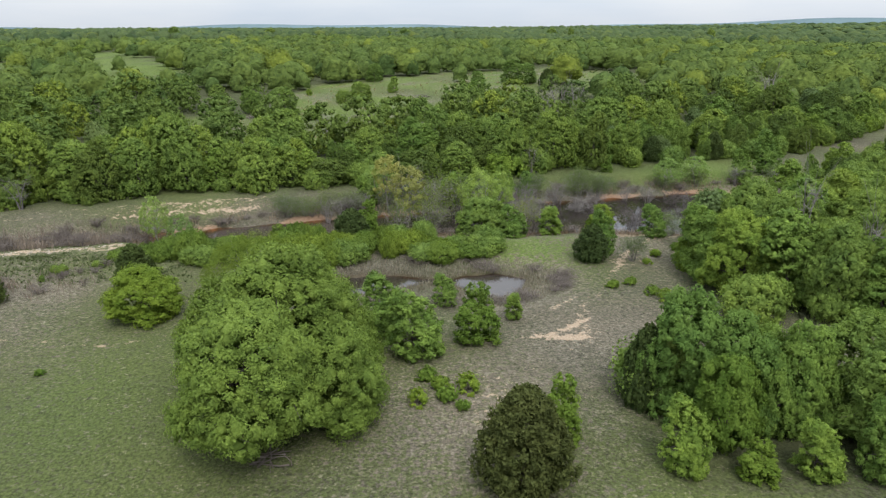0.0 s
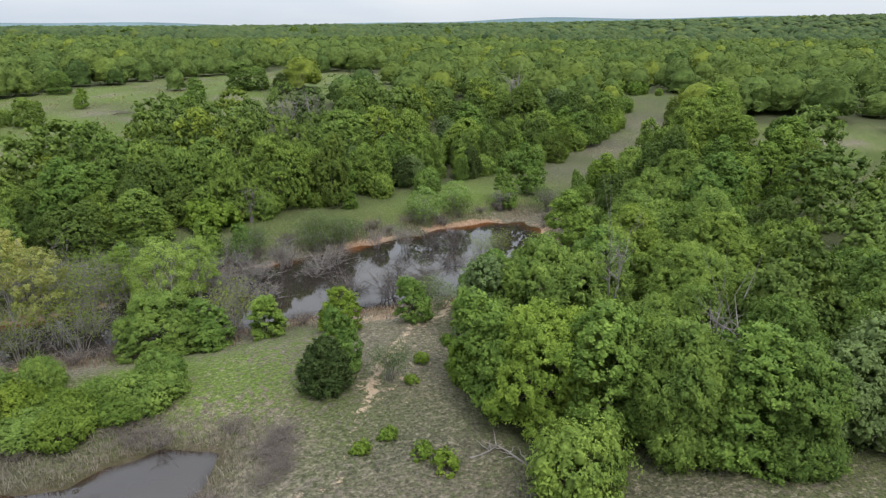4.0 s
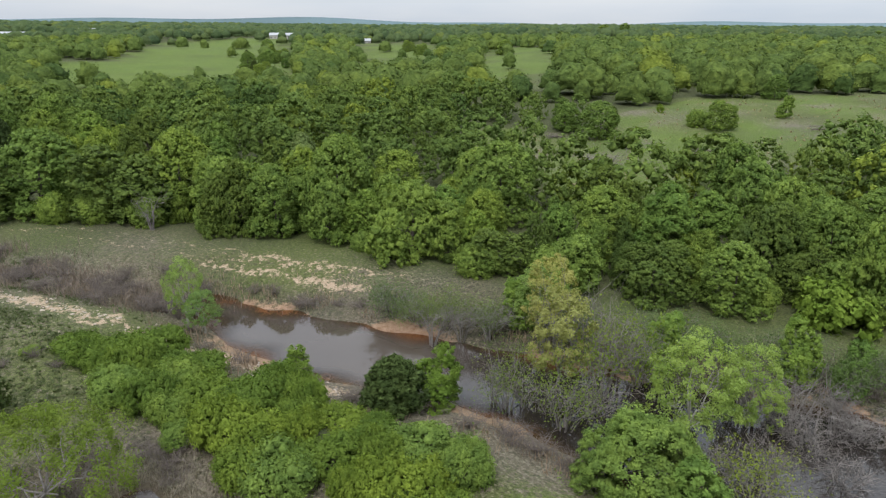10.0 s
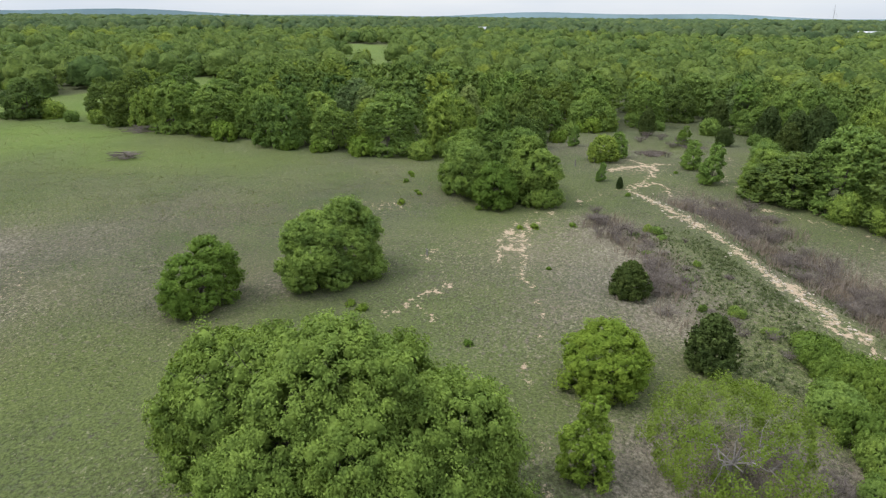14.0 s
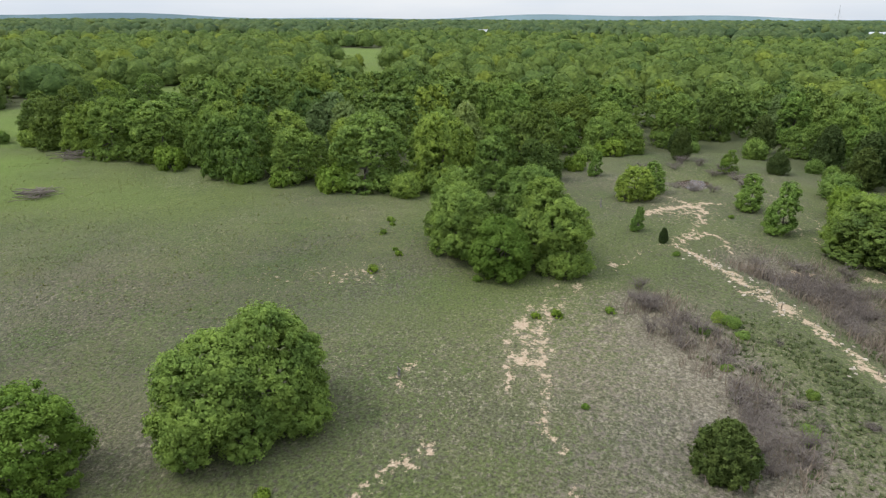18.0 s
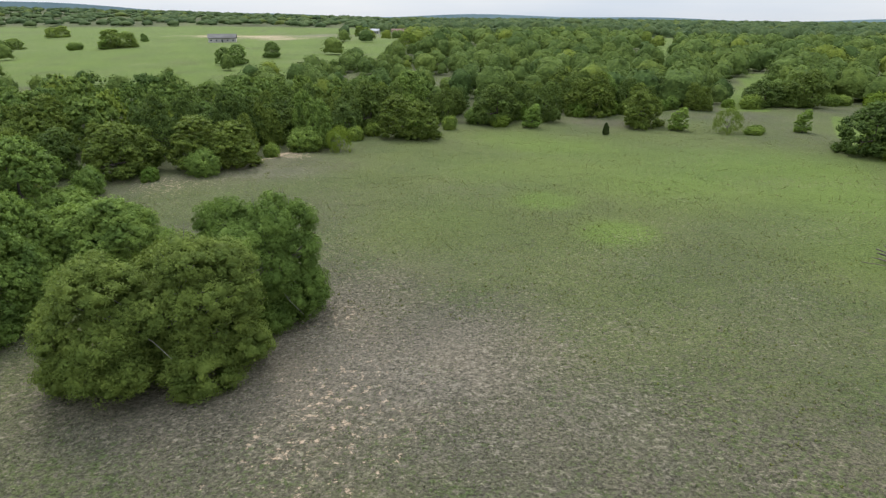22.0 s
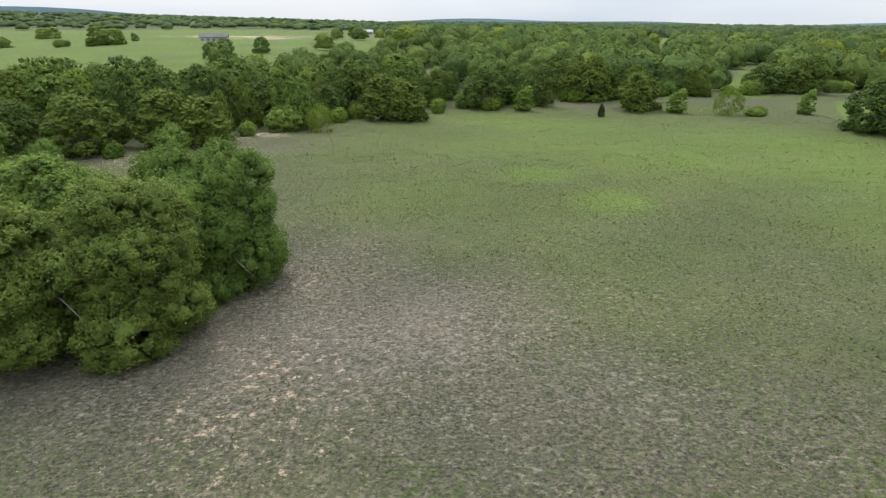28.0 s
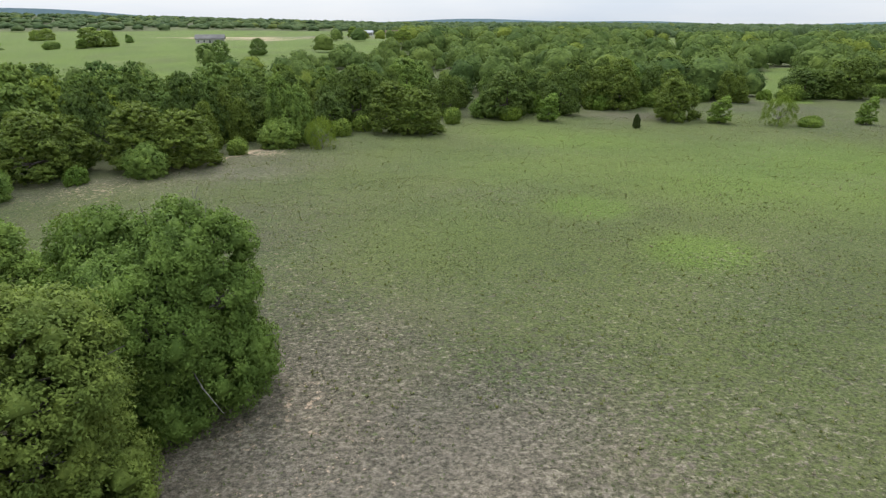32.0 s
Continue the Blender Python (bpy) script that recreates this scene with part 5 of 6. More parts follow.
# bushes along the edge of the woods
edge = np.array(OPEN)
for i, ((ax, ay), (bx, by)) in enumerate(zip(edge, np.roll(edge, -1, 0))):
    n = int(math.hypot(bx - ax, by - ay) / 5.5)
    for j in range(n):
        k = (j + rng.uniform(0.2, 0.8)) / n
        t = np.array([by - ay, ax - bx]) / math.hypot(bx - ax, by - ay)
        x, y = np.array([ax, ay]) * (1 - k) + np.array([bx, by]) * k - t * rng.uniform(-2.6, 0.0)
        if from_polygon(OPEN, np.array([x]), np.array([y]))[0] < -0.8:
            x, y = np.array([ax, ay]) * (1 - k) + np.array([bx, by]) * k + t * 1.5
        if 4 < x < 60 and 15 < y < 75 and rng.rand() < 0.7:
            continue
        low = x < -70 and -45 < y < 10
        h = rng.uniform(1.5, 2.9) if low else rng.uniform(1.6, 3.4)
        plant("yellow_bush" if low or rng.rand() < 0.15 else "edge_bush", x, y, h, h * rng.uniform(1.3, 1.9), rng.uniform(0, 360), "bushes at the edge of the woods")

# drowned shrubs in and round the pond
for kind, pts in (("dead_shrub_a", [(38.6, 38.8), (40.4, 38.0), (17.1, 79.2), (19.7, 81.6), (10.4, 77.1), (8.6, 78.2), (12.2, 75.4), (27.5, 83.6), (24.7, 84.6), (9.0, 73.6), (11.0, 80.5), (5.0, 79.5), (-0.6, 72.8), (7.0, 71.8), (12.5, 80.2), (14.6, 82.2), (-10.5, 76.6), (-12.2, 75.4), (3.2, 71.0), (47.3, 88.4), (42.2, 91.0)]),
                  ("dead_shrub_b", [(23.9, 75.6), (26.7, 74.6), (18.7, 73.6), (22.2, 71.8), (32.2, 82.0), (30.4, 83.2), (19.6, 74.6), (30.5, 77.5), (25.5, 73.2)])):
    for x, y in pts:
        plant(kind, x, y, rng.uniform(1.9, 3.3), rng.uniform(2.2, 3.6), rng.uniform(0, 360), "drowned shrubs in the pond")
for x, y in [(-14.1, 75.8), (-11.0, 77.2), (-16.5, 75.4), (-18.5, 74.8), (0.5, 81.6), (7.9, 85.0), (11.4, 84.4), (18.5, 86.6), (20.6, 86.8), (22.5, 87.8), (31.7, 90.4), (36.6, 90.9), (47.5, 88.6), (12.6, 86.0), (-5.2, 79.6), (4.0, 82.6), (24.6, 66.2), (42.6, 74.4)]:
    plant("dark_bush", x, y, rng.uniform(1.4, 3.0), rng.uniform(2.4, 4.2), rng.uniform(0, 360), "bushes on the pond bank")
for x, y in [(-1.3, 31.6), (0.3, 32.2), (1.2, 31.2), (-1.0, 34.4), (0.1, 33.4), (1.6, 33.0), (-24.3, 34.6), (-28.0, 26.0), (-28.6, 24.9), (-33.4, 20.4), (-54.7, 21.1), (-58.8, 22.2), (-60.0, 21.4), (-64.0, 19.0), (-68.1, 18.6), (-66.5, 19.2), (-55.7, 30.5), (-55.2, 29.8),
             (-50.0, 36.4), (-49.5, 35.0), (-38.5, 38.6), (-57.1, 42.3), (-51.5, 40.1), (-46.0, 16.5), (18.6, 54.6), (20.0, 57.0), (15.6, 50.0), (16.8, 48.0), (22.6, 58.4), (14.0, 49.4), (17.6, 46.6), (-64.8, 45.8), (-77.0, 52.4), (25.6, 59.6), (26.6, 64.6)]:
    s = rng.uniform(0.35, 0.75) if x < -20 else rng.uniform(0.7, 1.2)
    plant("little_bush", x, y, 0.75 * s, 1.1 * s, rng.uniform(0, 360), "small bushes in the grass")

plant("sapling", 0.2, 46.1, 2.6, 2.3, 40, "", "dense young green tree beside the muddy pool")
plant("sapling", 5.2, 43.3, 2.2, 1.7, 130, "", "small young tree beside the muddy pool")

# dry brown bushes
kept = []
for line, wide, n in ((BROWN, 2.0, 24), (TROUGH, 2.7, 72)):
    line = np.array(line)
    for _ in range(n):
        i = rng.randint(len(line) - 1)
        k = rng.uniform()
        x, y = line[i] * (1 - k) + line[i + 1] * k + rng.normal(size=2) * wide * 0.6
        plant("dry_bush", x, y, rng.uniform(0.6, 1.25), rng.uniform(1.4, 2.6), rng.uniform(0, 360), "dry brown bushes")
for _ in range(40):
    a = rng.uniform(0, 6.283)
    x, y = -3 + 13.5 * math.cos(a) + rng.normal() * 0.6, 51.2 + 5.2 * math.sin(a) + rng.normal() * 0.5
    plant("dry_bush", x, y, rng.uniform(0.35, 0.7), rng.uniform(1.2, 2.2), rng.uniform(0, 360), "dry brown bushes")

ring = np.array(POND)
for (ax, ay), (bx, by) in zip(ring, np.roll(ring, -1, 0)):
    n = int(math.hypot(bx - ax, by - ay) / 2.0)
    for j in range(n):
        k = rng.uniform()
        t = np.array([by - ay, ax - bx]) / math.hypot(bx - ax, by - ay)
        x, y = np.array([ax, ay]) * (1 - k) + np.array([bx, by]) * k + t * rng.uniform(0.6, 2.8)
        if not (15 < x < 32 and y < 72 and rng.rand() < 0.7):
            plant("dry_bush", x, y, rng.uniform(0.5, 1.3), rng.uniform(1.3, 2.4), rng.uniform(0, 360), "dry brown bushes")

# ---- dry stems and reeds ----
def stems(name, X, Y, lo, hi, wide, mat, label, r):
    """Thin upright dry blades, leaning every way."""
    n = len(X)
    b = np.stack([X, Y, ground_z(X, Y) - 0.03], 1)
    a = r.uniform(0, 6.283, n)
    u = np.stack([np.cos(a), np.sin(a), 0 * a], 1) * (wide * r.uniform(0.6, 1.4, n))[:, None]
    h = r.uniform(lo, hi, n)[:, None]
    m = b + np.array([0, 0, 0.6]) * h + r.normal(size=(n, 3)) * 0.1 * h
    t = m + np.array([0, 0, 0.4]) * h + r.normal(size=(n, 3)) * 0.22 * h
    v = np.stack([b - u, b + u, m + u, m - u, m - u, m + u, t + u * 0.3, t - u * 0.3], 1).reshape(-1, 3)
    f = np.arange(8 * n).reshape(-1, 4)
    tagged(new(name, mesh_np(name, v, f, mat)), label, "dry grass", "", "stuff")


r = np.random.RandomState(63)
pts = []
for line, wide, n in ((BROWN, 1.3, 2000), (TROUGH, 1.8, 8000)):
    line = np.array(line)
    i = r.randint(len(line) - 1, size=n)
    k = r.rand(n, 1)
    pts.append(line[i] * (1 - k) + line[i + 1] * k + r.normal(size=(n, 2)) * wide)
p = np.concatenate(pts)
p = p[(waves(p[:, 0], p[:, 1], 5, 66) + r.normal(size=len(p)) * 0.35) > 0.0]
stems("dry_stems", p[:, 0], p[:, 1], 0.35, 0.95, 0.028, DRYSTEM, "dry purple-brown stems of tall weeds", r)
p = np.stack([r.uniform(-16, 12, 26000), r.uniform(44, 58, 26000)], 1)
d = from_polygon(POOL, p[:, 0], p[:, 1])
p = p[(d > 0.0) & (d < 2.6) & (r.rand(len(p)) < np.exp(-np.abs(d - 0.6) * 0.7))][:9000]
stems("reeds", p[:, 0], p[:, 1], 0.15, 0.5, 0.022, REED, "pale dry reeds round the muddy pool", r)
p = np.stack([r.uniform(-36, 50, 60000), r.uniform(60, 96, 60000)], 1)
d = from_polygon(POND, p[:, 0], p[:, 1])
p = p[(d > 0.4) & (d < 4.5) & (r.rand(len(p)) < np.exp(-np.abs(d - 1.6) * 0.6)) & (waves(p[:, 0], p[:, 1], 8, 67) > -0.2)][:12000]
stems("bank_grass", p[:, 0], p[:, 1], 0.25, 0.7, 0.025, DRYSTEM, "dry brown grass on the pond bank", r)

# ---- pale stones along the eroded gully ----
r = np.random.RandomState(64)
line = np.array(SCAR)
n = 300
i, k = r.randint(len(line) - 1, size=n), r.rand(n, 1)
p = line[i] * (1 - k) + line[i + 1] * k + r.normal(size=(n, 2)) * 0.75
cube = np.array([(x, y, z) for z in (-1, 1) for y in (-1, 1) for x in (-1, 1)], float)
quad = np.array([(0, 2, 3, 1), (4, 5, 7, 6), (0, 1, 5, 4), (2, 6, 7, 3), (0, 4, 6, 2), (1, 3, 7, 5)])
pieces = []
for (x, y), z in zip(p, ground_z(p[:, 0], p[:, 1])):
    sx = r.uniform(0.04, 0.14)
    c = cube * np.array([1, 1, 1]) * r.uniform(0.6, 1.1, (8, 3)) * np.array([sx, sx * r.uniform(0.5, 1), sx * 0.35])
    a = r.uniform(0, 6.283)
    c = np.stack([c[:, 0] * math.cos(a) - c[:, 1] * math.sin(a), c[:, 0] * math.sin(a) + c[:, 1] * math.cos(a), c[:, 2]], 1)
    pieces.append((c + np.array([x, y, z + sx * 0.1]), quad))
tagged(new("stones", mesh_np("stones", *joined(pieces), STONE)), "pale flat stones in an eroded gully", "stones", "", "stuff")

# ---- brush piles, fallen branches, dead trees ----
def log(rng, a, b, r0, mat, parent, name="log"):
    return part_np(name, tube(wander(rng, a, b, 5, 0.05), [r0, r0 * 0.95, r0 * 0.8, r0 * 0.6, r0 * 0.3], 6), mat, parent, "", True)


def brush_pile(x, y, wide, high, count, seed, label):
    rr = np.random.RandomState(seed)
    root = tagged(new("brush_pile"), label, "brush pile")
    root.matrix_basis = pose(x, y, gz(x, y))
    for i in range(count):
        a = rr.uniform(0, 3.14)
        l = wide * rr.uniform(0.3, 0.6)
        c = np.array([rr.normal() * wide * 0.16, rr.normal() * wide * 0.12, rr.uniform(0.05, high)])
        e = np.array([l * math.cos(a), l * math.sin(a), rr.uniform(-0.2, 0.2)])
        p, q = c - e, c + e
        p[2], q[2] = max(p[2], 0.02), max(q[2], 0.05)
        log(rr, p, q, rr.uniform(0.02, 0.06), DRYBRUSH, root)
    return root


brush_pile(-68.6, -24.6, 4.0, 0.8, 44, 71, "heap of grey dead branches lying in the meadow")
brush_pile(-87.2, -36.4, 6.0, 1.0, 30, 72, "heap of grey dead branches beside the woods")
brush_pile(-8.4, 26.6, 2.2, 0.3, 12, 73, "small heap of dry twigs under the oak")
brush_pile(-41.0, 142.0, 5.0, 0.8, 16, 77, "grey brush heap in a far field")
brush_pile(-16.8, 146.0, 6.0, 0.7, 16, 78, "grey brush heap in a far field")
brush_pile(-4.9, 175.5, 5.0, 0.8, 14, 79, "grey brush heap in a far field")
rr = np.random.RandomState(80)
for x, y, l, a in ((-10.4, 28.0, 3.2, -0.25), (37.5, 37.2, 5.0, 0.9), (39.4, 36.6, 4.2, 2.2), (22.6, 54.6, 3.4, 0.3), (20.4, 41.7, 2.6, 1.9), (18.3, 40.0, 2.2, 0.4), (19.9, 42.6, 1.8, 2.4), (21.3, 46.0, 3.0, 2.0), (20.0, 47.2, 2.0, 0.2), (23.2, 40.6, 2.2, 1.2), (22.0, 56.6, 2.6, 1.0), (24.2, 57.8, 3.0, 2.6), (26.0, 59.0, 2.2, 0.6), (41.0, 37.8, 3.6, 1.6), (34.0, 34.6, 2.0, 0.8)):
    root = tagged(new("fallen_branch"), "bare grey branch fallen on the ground", "branch")
    root.matrix_basis = pose(x, y, gz(x, y) + 0.06)
    d = np.array([math.cos(a), math.sin(a), 0.03])
    log(rr, -d * l / 2, d * l / 2, 0.018 * l + 0.02, DEADWOOD, root, "bough")
    for _ in range(5):
        p = d * l * rr.uniform(-0.2, 0.45)
        log(rr, p, p + d * l * 0.2 + np.array([rr.normal() * 0.5, rr.normal() * 0.5, rr.uniform(0.1, 0.6)]), 0.03, DEADWOOD, root, "twig")
for x, y, h, w in ((31.2, 53.2, 8.6, 2.4), (31.5, 44.8, 7.2, 3.4), (-19.2, 113.0, 6.0, 4.2), (25.0, 141.0, 8.0, 4.0), (29.0, 144.0, 8.2, 4.0), (22.0, 139.0, 7.6, 3.6), (72.0, 146.0, 9.4, 6.4), (-13.5, 73.6, 3.2, 2.4),
                   (7.0, 78.4, 4.4, 2.2), (8.1, 79.0, 4.0, 2.6), (9.2, 78.3, 3.2, 2.8), (10.2, 78.9, 2.8, 3.0), (11.3, 79.6, 3.0, 2.8), (12.0, 80.3, 2.6, 3.0), (9.0, 80.0, 3.6, 2.2), (6.2, 79.4, 3.6, 2.0),
                   (-5.5, 77.2, 4.6, 2.2), (-4.3, 77.8, 5.4, 2.4), (-3.0, 78.3, 4.8, 2.4), (-1.5, 78.5, 4.4, 2.2), (-0.4, 78.8, 3.6, 2.4), (-2.2, 77.4, 3.4, 2.4), (0.2, 77.6, 3.0, 2.2), (-6.6, 77.4, 3.6, 2.0),
                   (-6.0, 70.4, 3.0, 1.8), (-4.2, 71.0, 2.4, 2.0), (-2.6, 71.4, 2.6, 2.0), (18.0, 81.2, 2.6, 3.6), (19.6, 75.0, 2.0, 3.0), (15.4, 82.6, 2.2, 2.6)):
    plant("grey_snag", x, y, h, w, x * 40 % 360)

rr = np.random.RandomState(81)
for x, y, h in ((-39.3, 28.0, 0.7), (-77.6, 39.3, 1.1)):
    root = tagged(new("dead_stub"), "pale broken dead stub standing in the grass", "stump")
    root.matrix_basis = pose(x, y, gz(x, y))
    log(rr, (0, 0, -0.1), (0.1, 0.05, h), 0.09, DEADWOOD, root, "stem")
    log(rr, (0.05, 0, h * 0.5), (0.35, 0.2, h * 0.8), 0.04, DEADWOOD, root, "side_branch")
root = tagged(new("radio_mast"), "slender pale radio mast on the horizon", "mast")
root.matrix_basis = pose(-2104, 677, gz(-2104, 677))
part_np("pole", tube([(0, 0, 0), (0, 0, 28), (0, 0, 54)], [0.7, 0.55, 0.3], 6), ROOF_WHITE, root)
for k in range(3):
    a = k * 2.094
    part_np("guy_wire", tube([(24 * math.cos(a), 24 * math.sin(a), 0), (0, 0, 46)], [0.06, 0.06], 3), ROOF_GREY, root)

# ---- single trees and bushes in the far fields ----
for kind, x, y, h, w in (("oak_a", -20.5, 166.5, 5.6, 6.7), ("sapling", -13.8, 186.0, 4.4, 3.9), ("sapling", -27.6, 143.0, 3.6, 3.2), ("oak_b", -35.6, 147.5, 6.4, 8.1), ("oak_c", -43.0, 148.5, 6.0, 6.6), ("oak_a", 23.5, 207.0, 7.4, 12.0), ("cedar", 31.0, 198.0, 5.0, 5.0),
                         ("sapling", 10.2, 190.0, 5.6, 6.4), ("little_bush", -35.6, 176.5, 1.6, 1.4), ("oak_b", -21.8, 213.0, 5.6, 6.4), ("yellow_bush", 7.0, 184.0, 2.2, 5.0), ("edge_bush", -25.0, 168.0, 3.0, 4.0), ("cedar", -38.0, 158.0, 3.6, 2.6),
                         ("shade_oak", -97.0, -68.6, 8.0, 11.4), ("shade_oak", -103.0, -56.4, 7.6, 9.4), ("oak_c", -140.3, -72.9, 6.4, 8.6), ("oak_b", -153.2, -71.3, 6.4, 8.0), ("oak_a", -223.2, 217.9, 7.5, 9.2), ("cedar", -246.4, 230.9, 5.2, 4.8), ("oak_b", -275.4, 248.3, 8.0, 10.1), ("oak_wide", -303.0, 283.1, 7.5, 15.4), ("cedar", -336.3, 291.9, 6.0, 5.0), ("oak_c", -362.4, 329.6, 8.8, 11.8), ("oak_a", -327.6, 312.1, 7.5, 9.8), ("sapling", -260.9, 259.9, 5.0, 5.0), ("oak_b", -426.2, 375.9, 9.2, 12.6), ("oak_c", -289.9, 402.1, 8.8, 11.2), ("oak_a", -333.4, 439.8, 8.8, 12.0), ("oak_b", -194.2, 361.4, 8.2, 11.2), ("oak_c", 330.0, -712.0, 12.0, 28.0), ("oak_a", 123.0, -352.0, 10.0, 21.0), ("edge_bush", 144.0, -350.0, 3.6, 9.0), ("oak_b", -33.0, -356.0, 9.0, 13.0), ("oak_c", 41.0, -258.0, 8.0, 14.0), ("oak_a", 7.0, -624.0, 10.0, 17.0), ("sapling", 169.0, -516.0, 6.0, 7.5), ("oak_b", 30.0, -288.0, 7.0, 8.5), ("oak_b", 214.0, -420.0, 7.0, 13.0), ("sapling", 128.0, -345.0, 5.0, 7.0)):
    plant(kind, x, y, h, w, x * 31 % 360, "single trees in the fields")


# ---- far houses and barns ----
def box(bm, x0, y0, z0, x1, y1, z1):
    vs = [bm.verts.new(c) for c in ((x0, y0, z0), (x1, y0, z0), (x1, y1, z0), (x0, y1, z0), (x0, y0, z1), (x1, y0, z1), (x1, y1, z1), (x0, y1, z1))]
    for q in ((0, 3, 2, 1), (4, 5, 6, 7), (0, 1, 5, 4), (1, 2, 6, 5), (2, 3, 7, 6), (3, 0, 4, 7)):
        bm.faces.new([vs[i] for i in q])


def house(name, x, y, wide, deep, high, roof_h, roof_mat, turn, label, windows=5):
    root = tagged(new(name), label, "building", "far buildings")
    root.matrix_basis = pose(x, y, gz(x, y) - 0.1, 0, 0, turn)
    bm = bmesh.new()
    box(bm, -wide / 2, -deep / 2, 0, wide / 2, deep / 2, high)
    for sx in (-1, 1):
        vs = [bm.verts.new(c) for c in ((sx * wide / 2, -deep / 2, high), (sx * wide / 2, deep / 2, high), (sx * wide / 2, 0, high + roof_h * 0.92))]
        bm.faces.new(vs)
    part("wall", bm, PAINT, root)
    bm = bmesh.new()
    e, o = 0.6, 0.22
    for sy in (-1, 1):
        lo, hi = (sy * (deep / 2 + e), high - roof_h * e / deep * 2), (0, high + roof_h)
        vs = [bm.verts.new(c) for c in ((-wide / 2 - e, lo[0], lo[1]), (wide / 2 + e, lo[0], lo[1]), (wide / 2 + e, hi[0], hi[1]), (-wide / 2 - e, hi[0], hi[1]),
                                        (-wide / 2 - e, lo[0], lo[1] + o), (wide / 2 + e, lo[0], lo[1] + o), (wide / 2 + e, hi[0], hi[1] + o), (-wide / 2 - e, hi[0], hi[1] + o))]
        for q in ((0, 1, 2, 3), (7, 6, 5, 4), (0, 4, 5, 1), (1, 5, 6, 2), (2, 6, 7, 3), (3, 7, 4, 0)):
            bm.faces.new([vs[i] for i in q])
    part("roof", bm, roof_mat, root)
    for i in range(windows):
        cx = (i + 0.5) / windows * wide - wide / 2
        bm = bmesh.new()
        tall = i == windows // 2
        box(bm, cx - 0.55, -deep / 2 - 0.05, 0.1 if tall else 1.0, cx + 0.55, -deep / 2 + 0.02, 2.1)
        if tall:
            part("door", bm, DARKPANE, root)
            continue
        sash = bmesh.new()
        for x0, x1, z0, z1 in ((-0.65, -0.55, 0.9, 2.2), (0.55, 0.65, 0.9, 2.2), (-0.55, 0.55, 0.9, 1.0), (-0.55, 0.55, 2.1, 2.2)):
            box(sash, cx + x0, -deep / 2 - 0.08, z0, cx + x1, -deep / 2 + 0.02, z1)
        part("pane", bm, DARKPANE, part("window", sash, PAINT, root))
    return root


HOUSES = ((-640.0, 566.0, 34, 14, 4.4, 2.6, ROOF_WHITE, 45, "long white-roofed building beyond the fields"), (-558.0, 613.0, 22, 12, 4.2, 2.4, ROOF_WHITE, 40, "small white-roofed building beyond the fields"),
          (-324.0, 1213.0, 20, 11, 4.0, 2.5, ROOF_WHITE, 15, "far house with a pale roof on the ridge"), (-10.0, 1017.0, 20, 11, 4.0, 2.5, ROOF_WHITE, 0, "far house with a pale roof among trees"), (-30.0, 1010.0, 14, 9, 4.0, 2.5, ROOF_GREY, 20, "far grey-roofed house among trees"),
          (-685.0, -80.0, 16, 9, 3.5, 2.0, ROOF_WHITE, 95, "far pale-roofed shed in the woods"), (-836.0, 340.0, 30, 13, 4.0, 2.2, ROOF_WHITE, 70, "long white-roofed barn in the woods"), (-1092.0, 530.0, 42, 16, 4.5, 2.4, ROOF_WHITE, 65, "very long pale-roofed barn in the woods"),
          (-1255.0, -355.0, 18, 10, 4.0, 2.5, ROOF_WHITE, 100, "far white house in the woods"), (108.0, -509.0, 20, 11, 3.4, 2.6, ROOF_GREY, 190, "grey-roofed barn in the green pasture"), (-33.0, -742.0, 28, 12, 3.4, 2.6, ROOF_BROWN, 180, "brown-roofed house beyond the pasture"), (-1.0, -720.0, 9, 7, 3.4, 2.0, ROOF_WHITE, 170, "small white shed beyond the pasture"), (-192.0, 1079.0, 13, 9, 3.6, 2.2, ROOF_WHITE, 10, "far house with a pale roof on the ridge"))
for x, y, wd, dp, hi, rh, mat, turn, text in HOUSES:
    house("barn" if "barn" in text else "house", x, y, wd, dp, hi, rh, mat, turn, text, 5 if wd < 25 else 8)

# ---- low weeds on the slope of the dam ----
rr = np.random.RandomState(90)
for k in range(34):
    u = rr.rand()
    x, y = -52 + 24 * u + rr.normal() * 1.2, 47.2 + 5.6 * u + rr.normal() * 1.6
    plant("dry_bush" if k % 3 else "bush_c", x, y, rr.uniform(0.3, 0.65), rr.uniform(0.6, 1.4), rr.uniform(0, 360), "low weeds in the meadow")


# ---- grass tufts ----
def tufts(name, X, Y, lo, hi, mat, label, r):
    """Short blades fanned out from each root."""
    n = len(X)
    b = np.stack([X, Y, ground_z(X, Y) - 0.01], 1)
    h = r.uniform(lo, hi, n)[:, None]
    a0 = r.uniform(0, 6.283, n)
    vs = []
    for k in range(4):
        a = a0 + k * 1.571 + r.uniform(-0.5, 0.5, n)
        out = np.stack([np.cos(a), np.sin(a), 0 * a], 1)
        side = np.stack([-np.sin(a), np.cos(a), 0 * a], 1) * h * r.uniform(0.2, 0.42, n)[:, None]
        vs.append(np.stack([b - side + out * h * 0.12, b + side + out * h * 0.12, b + out * h * r.uniform(0.5, 1.1, n)[:, None] + np.array([0, 0, 1.0]) * h * r.uniform(0.4, 1.0, n)[:, None]], 1))
    v = np.concatenate(vs).reshape(-1, 3)
    tagged(new(name, mesh_np(name, v, np.arange(len(v)).reshape(-1, 3), mat)), label, "grass", "", "stuff")


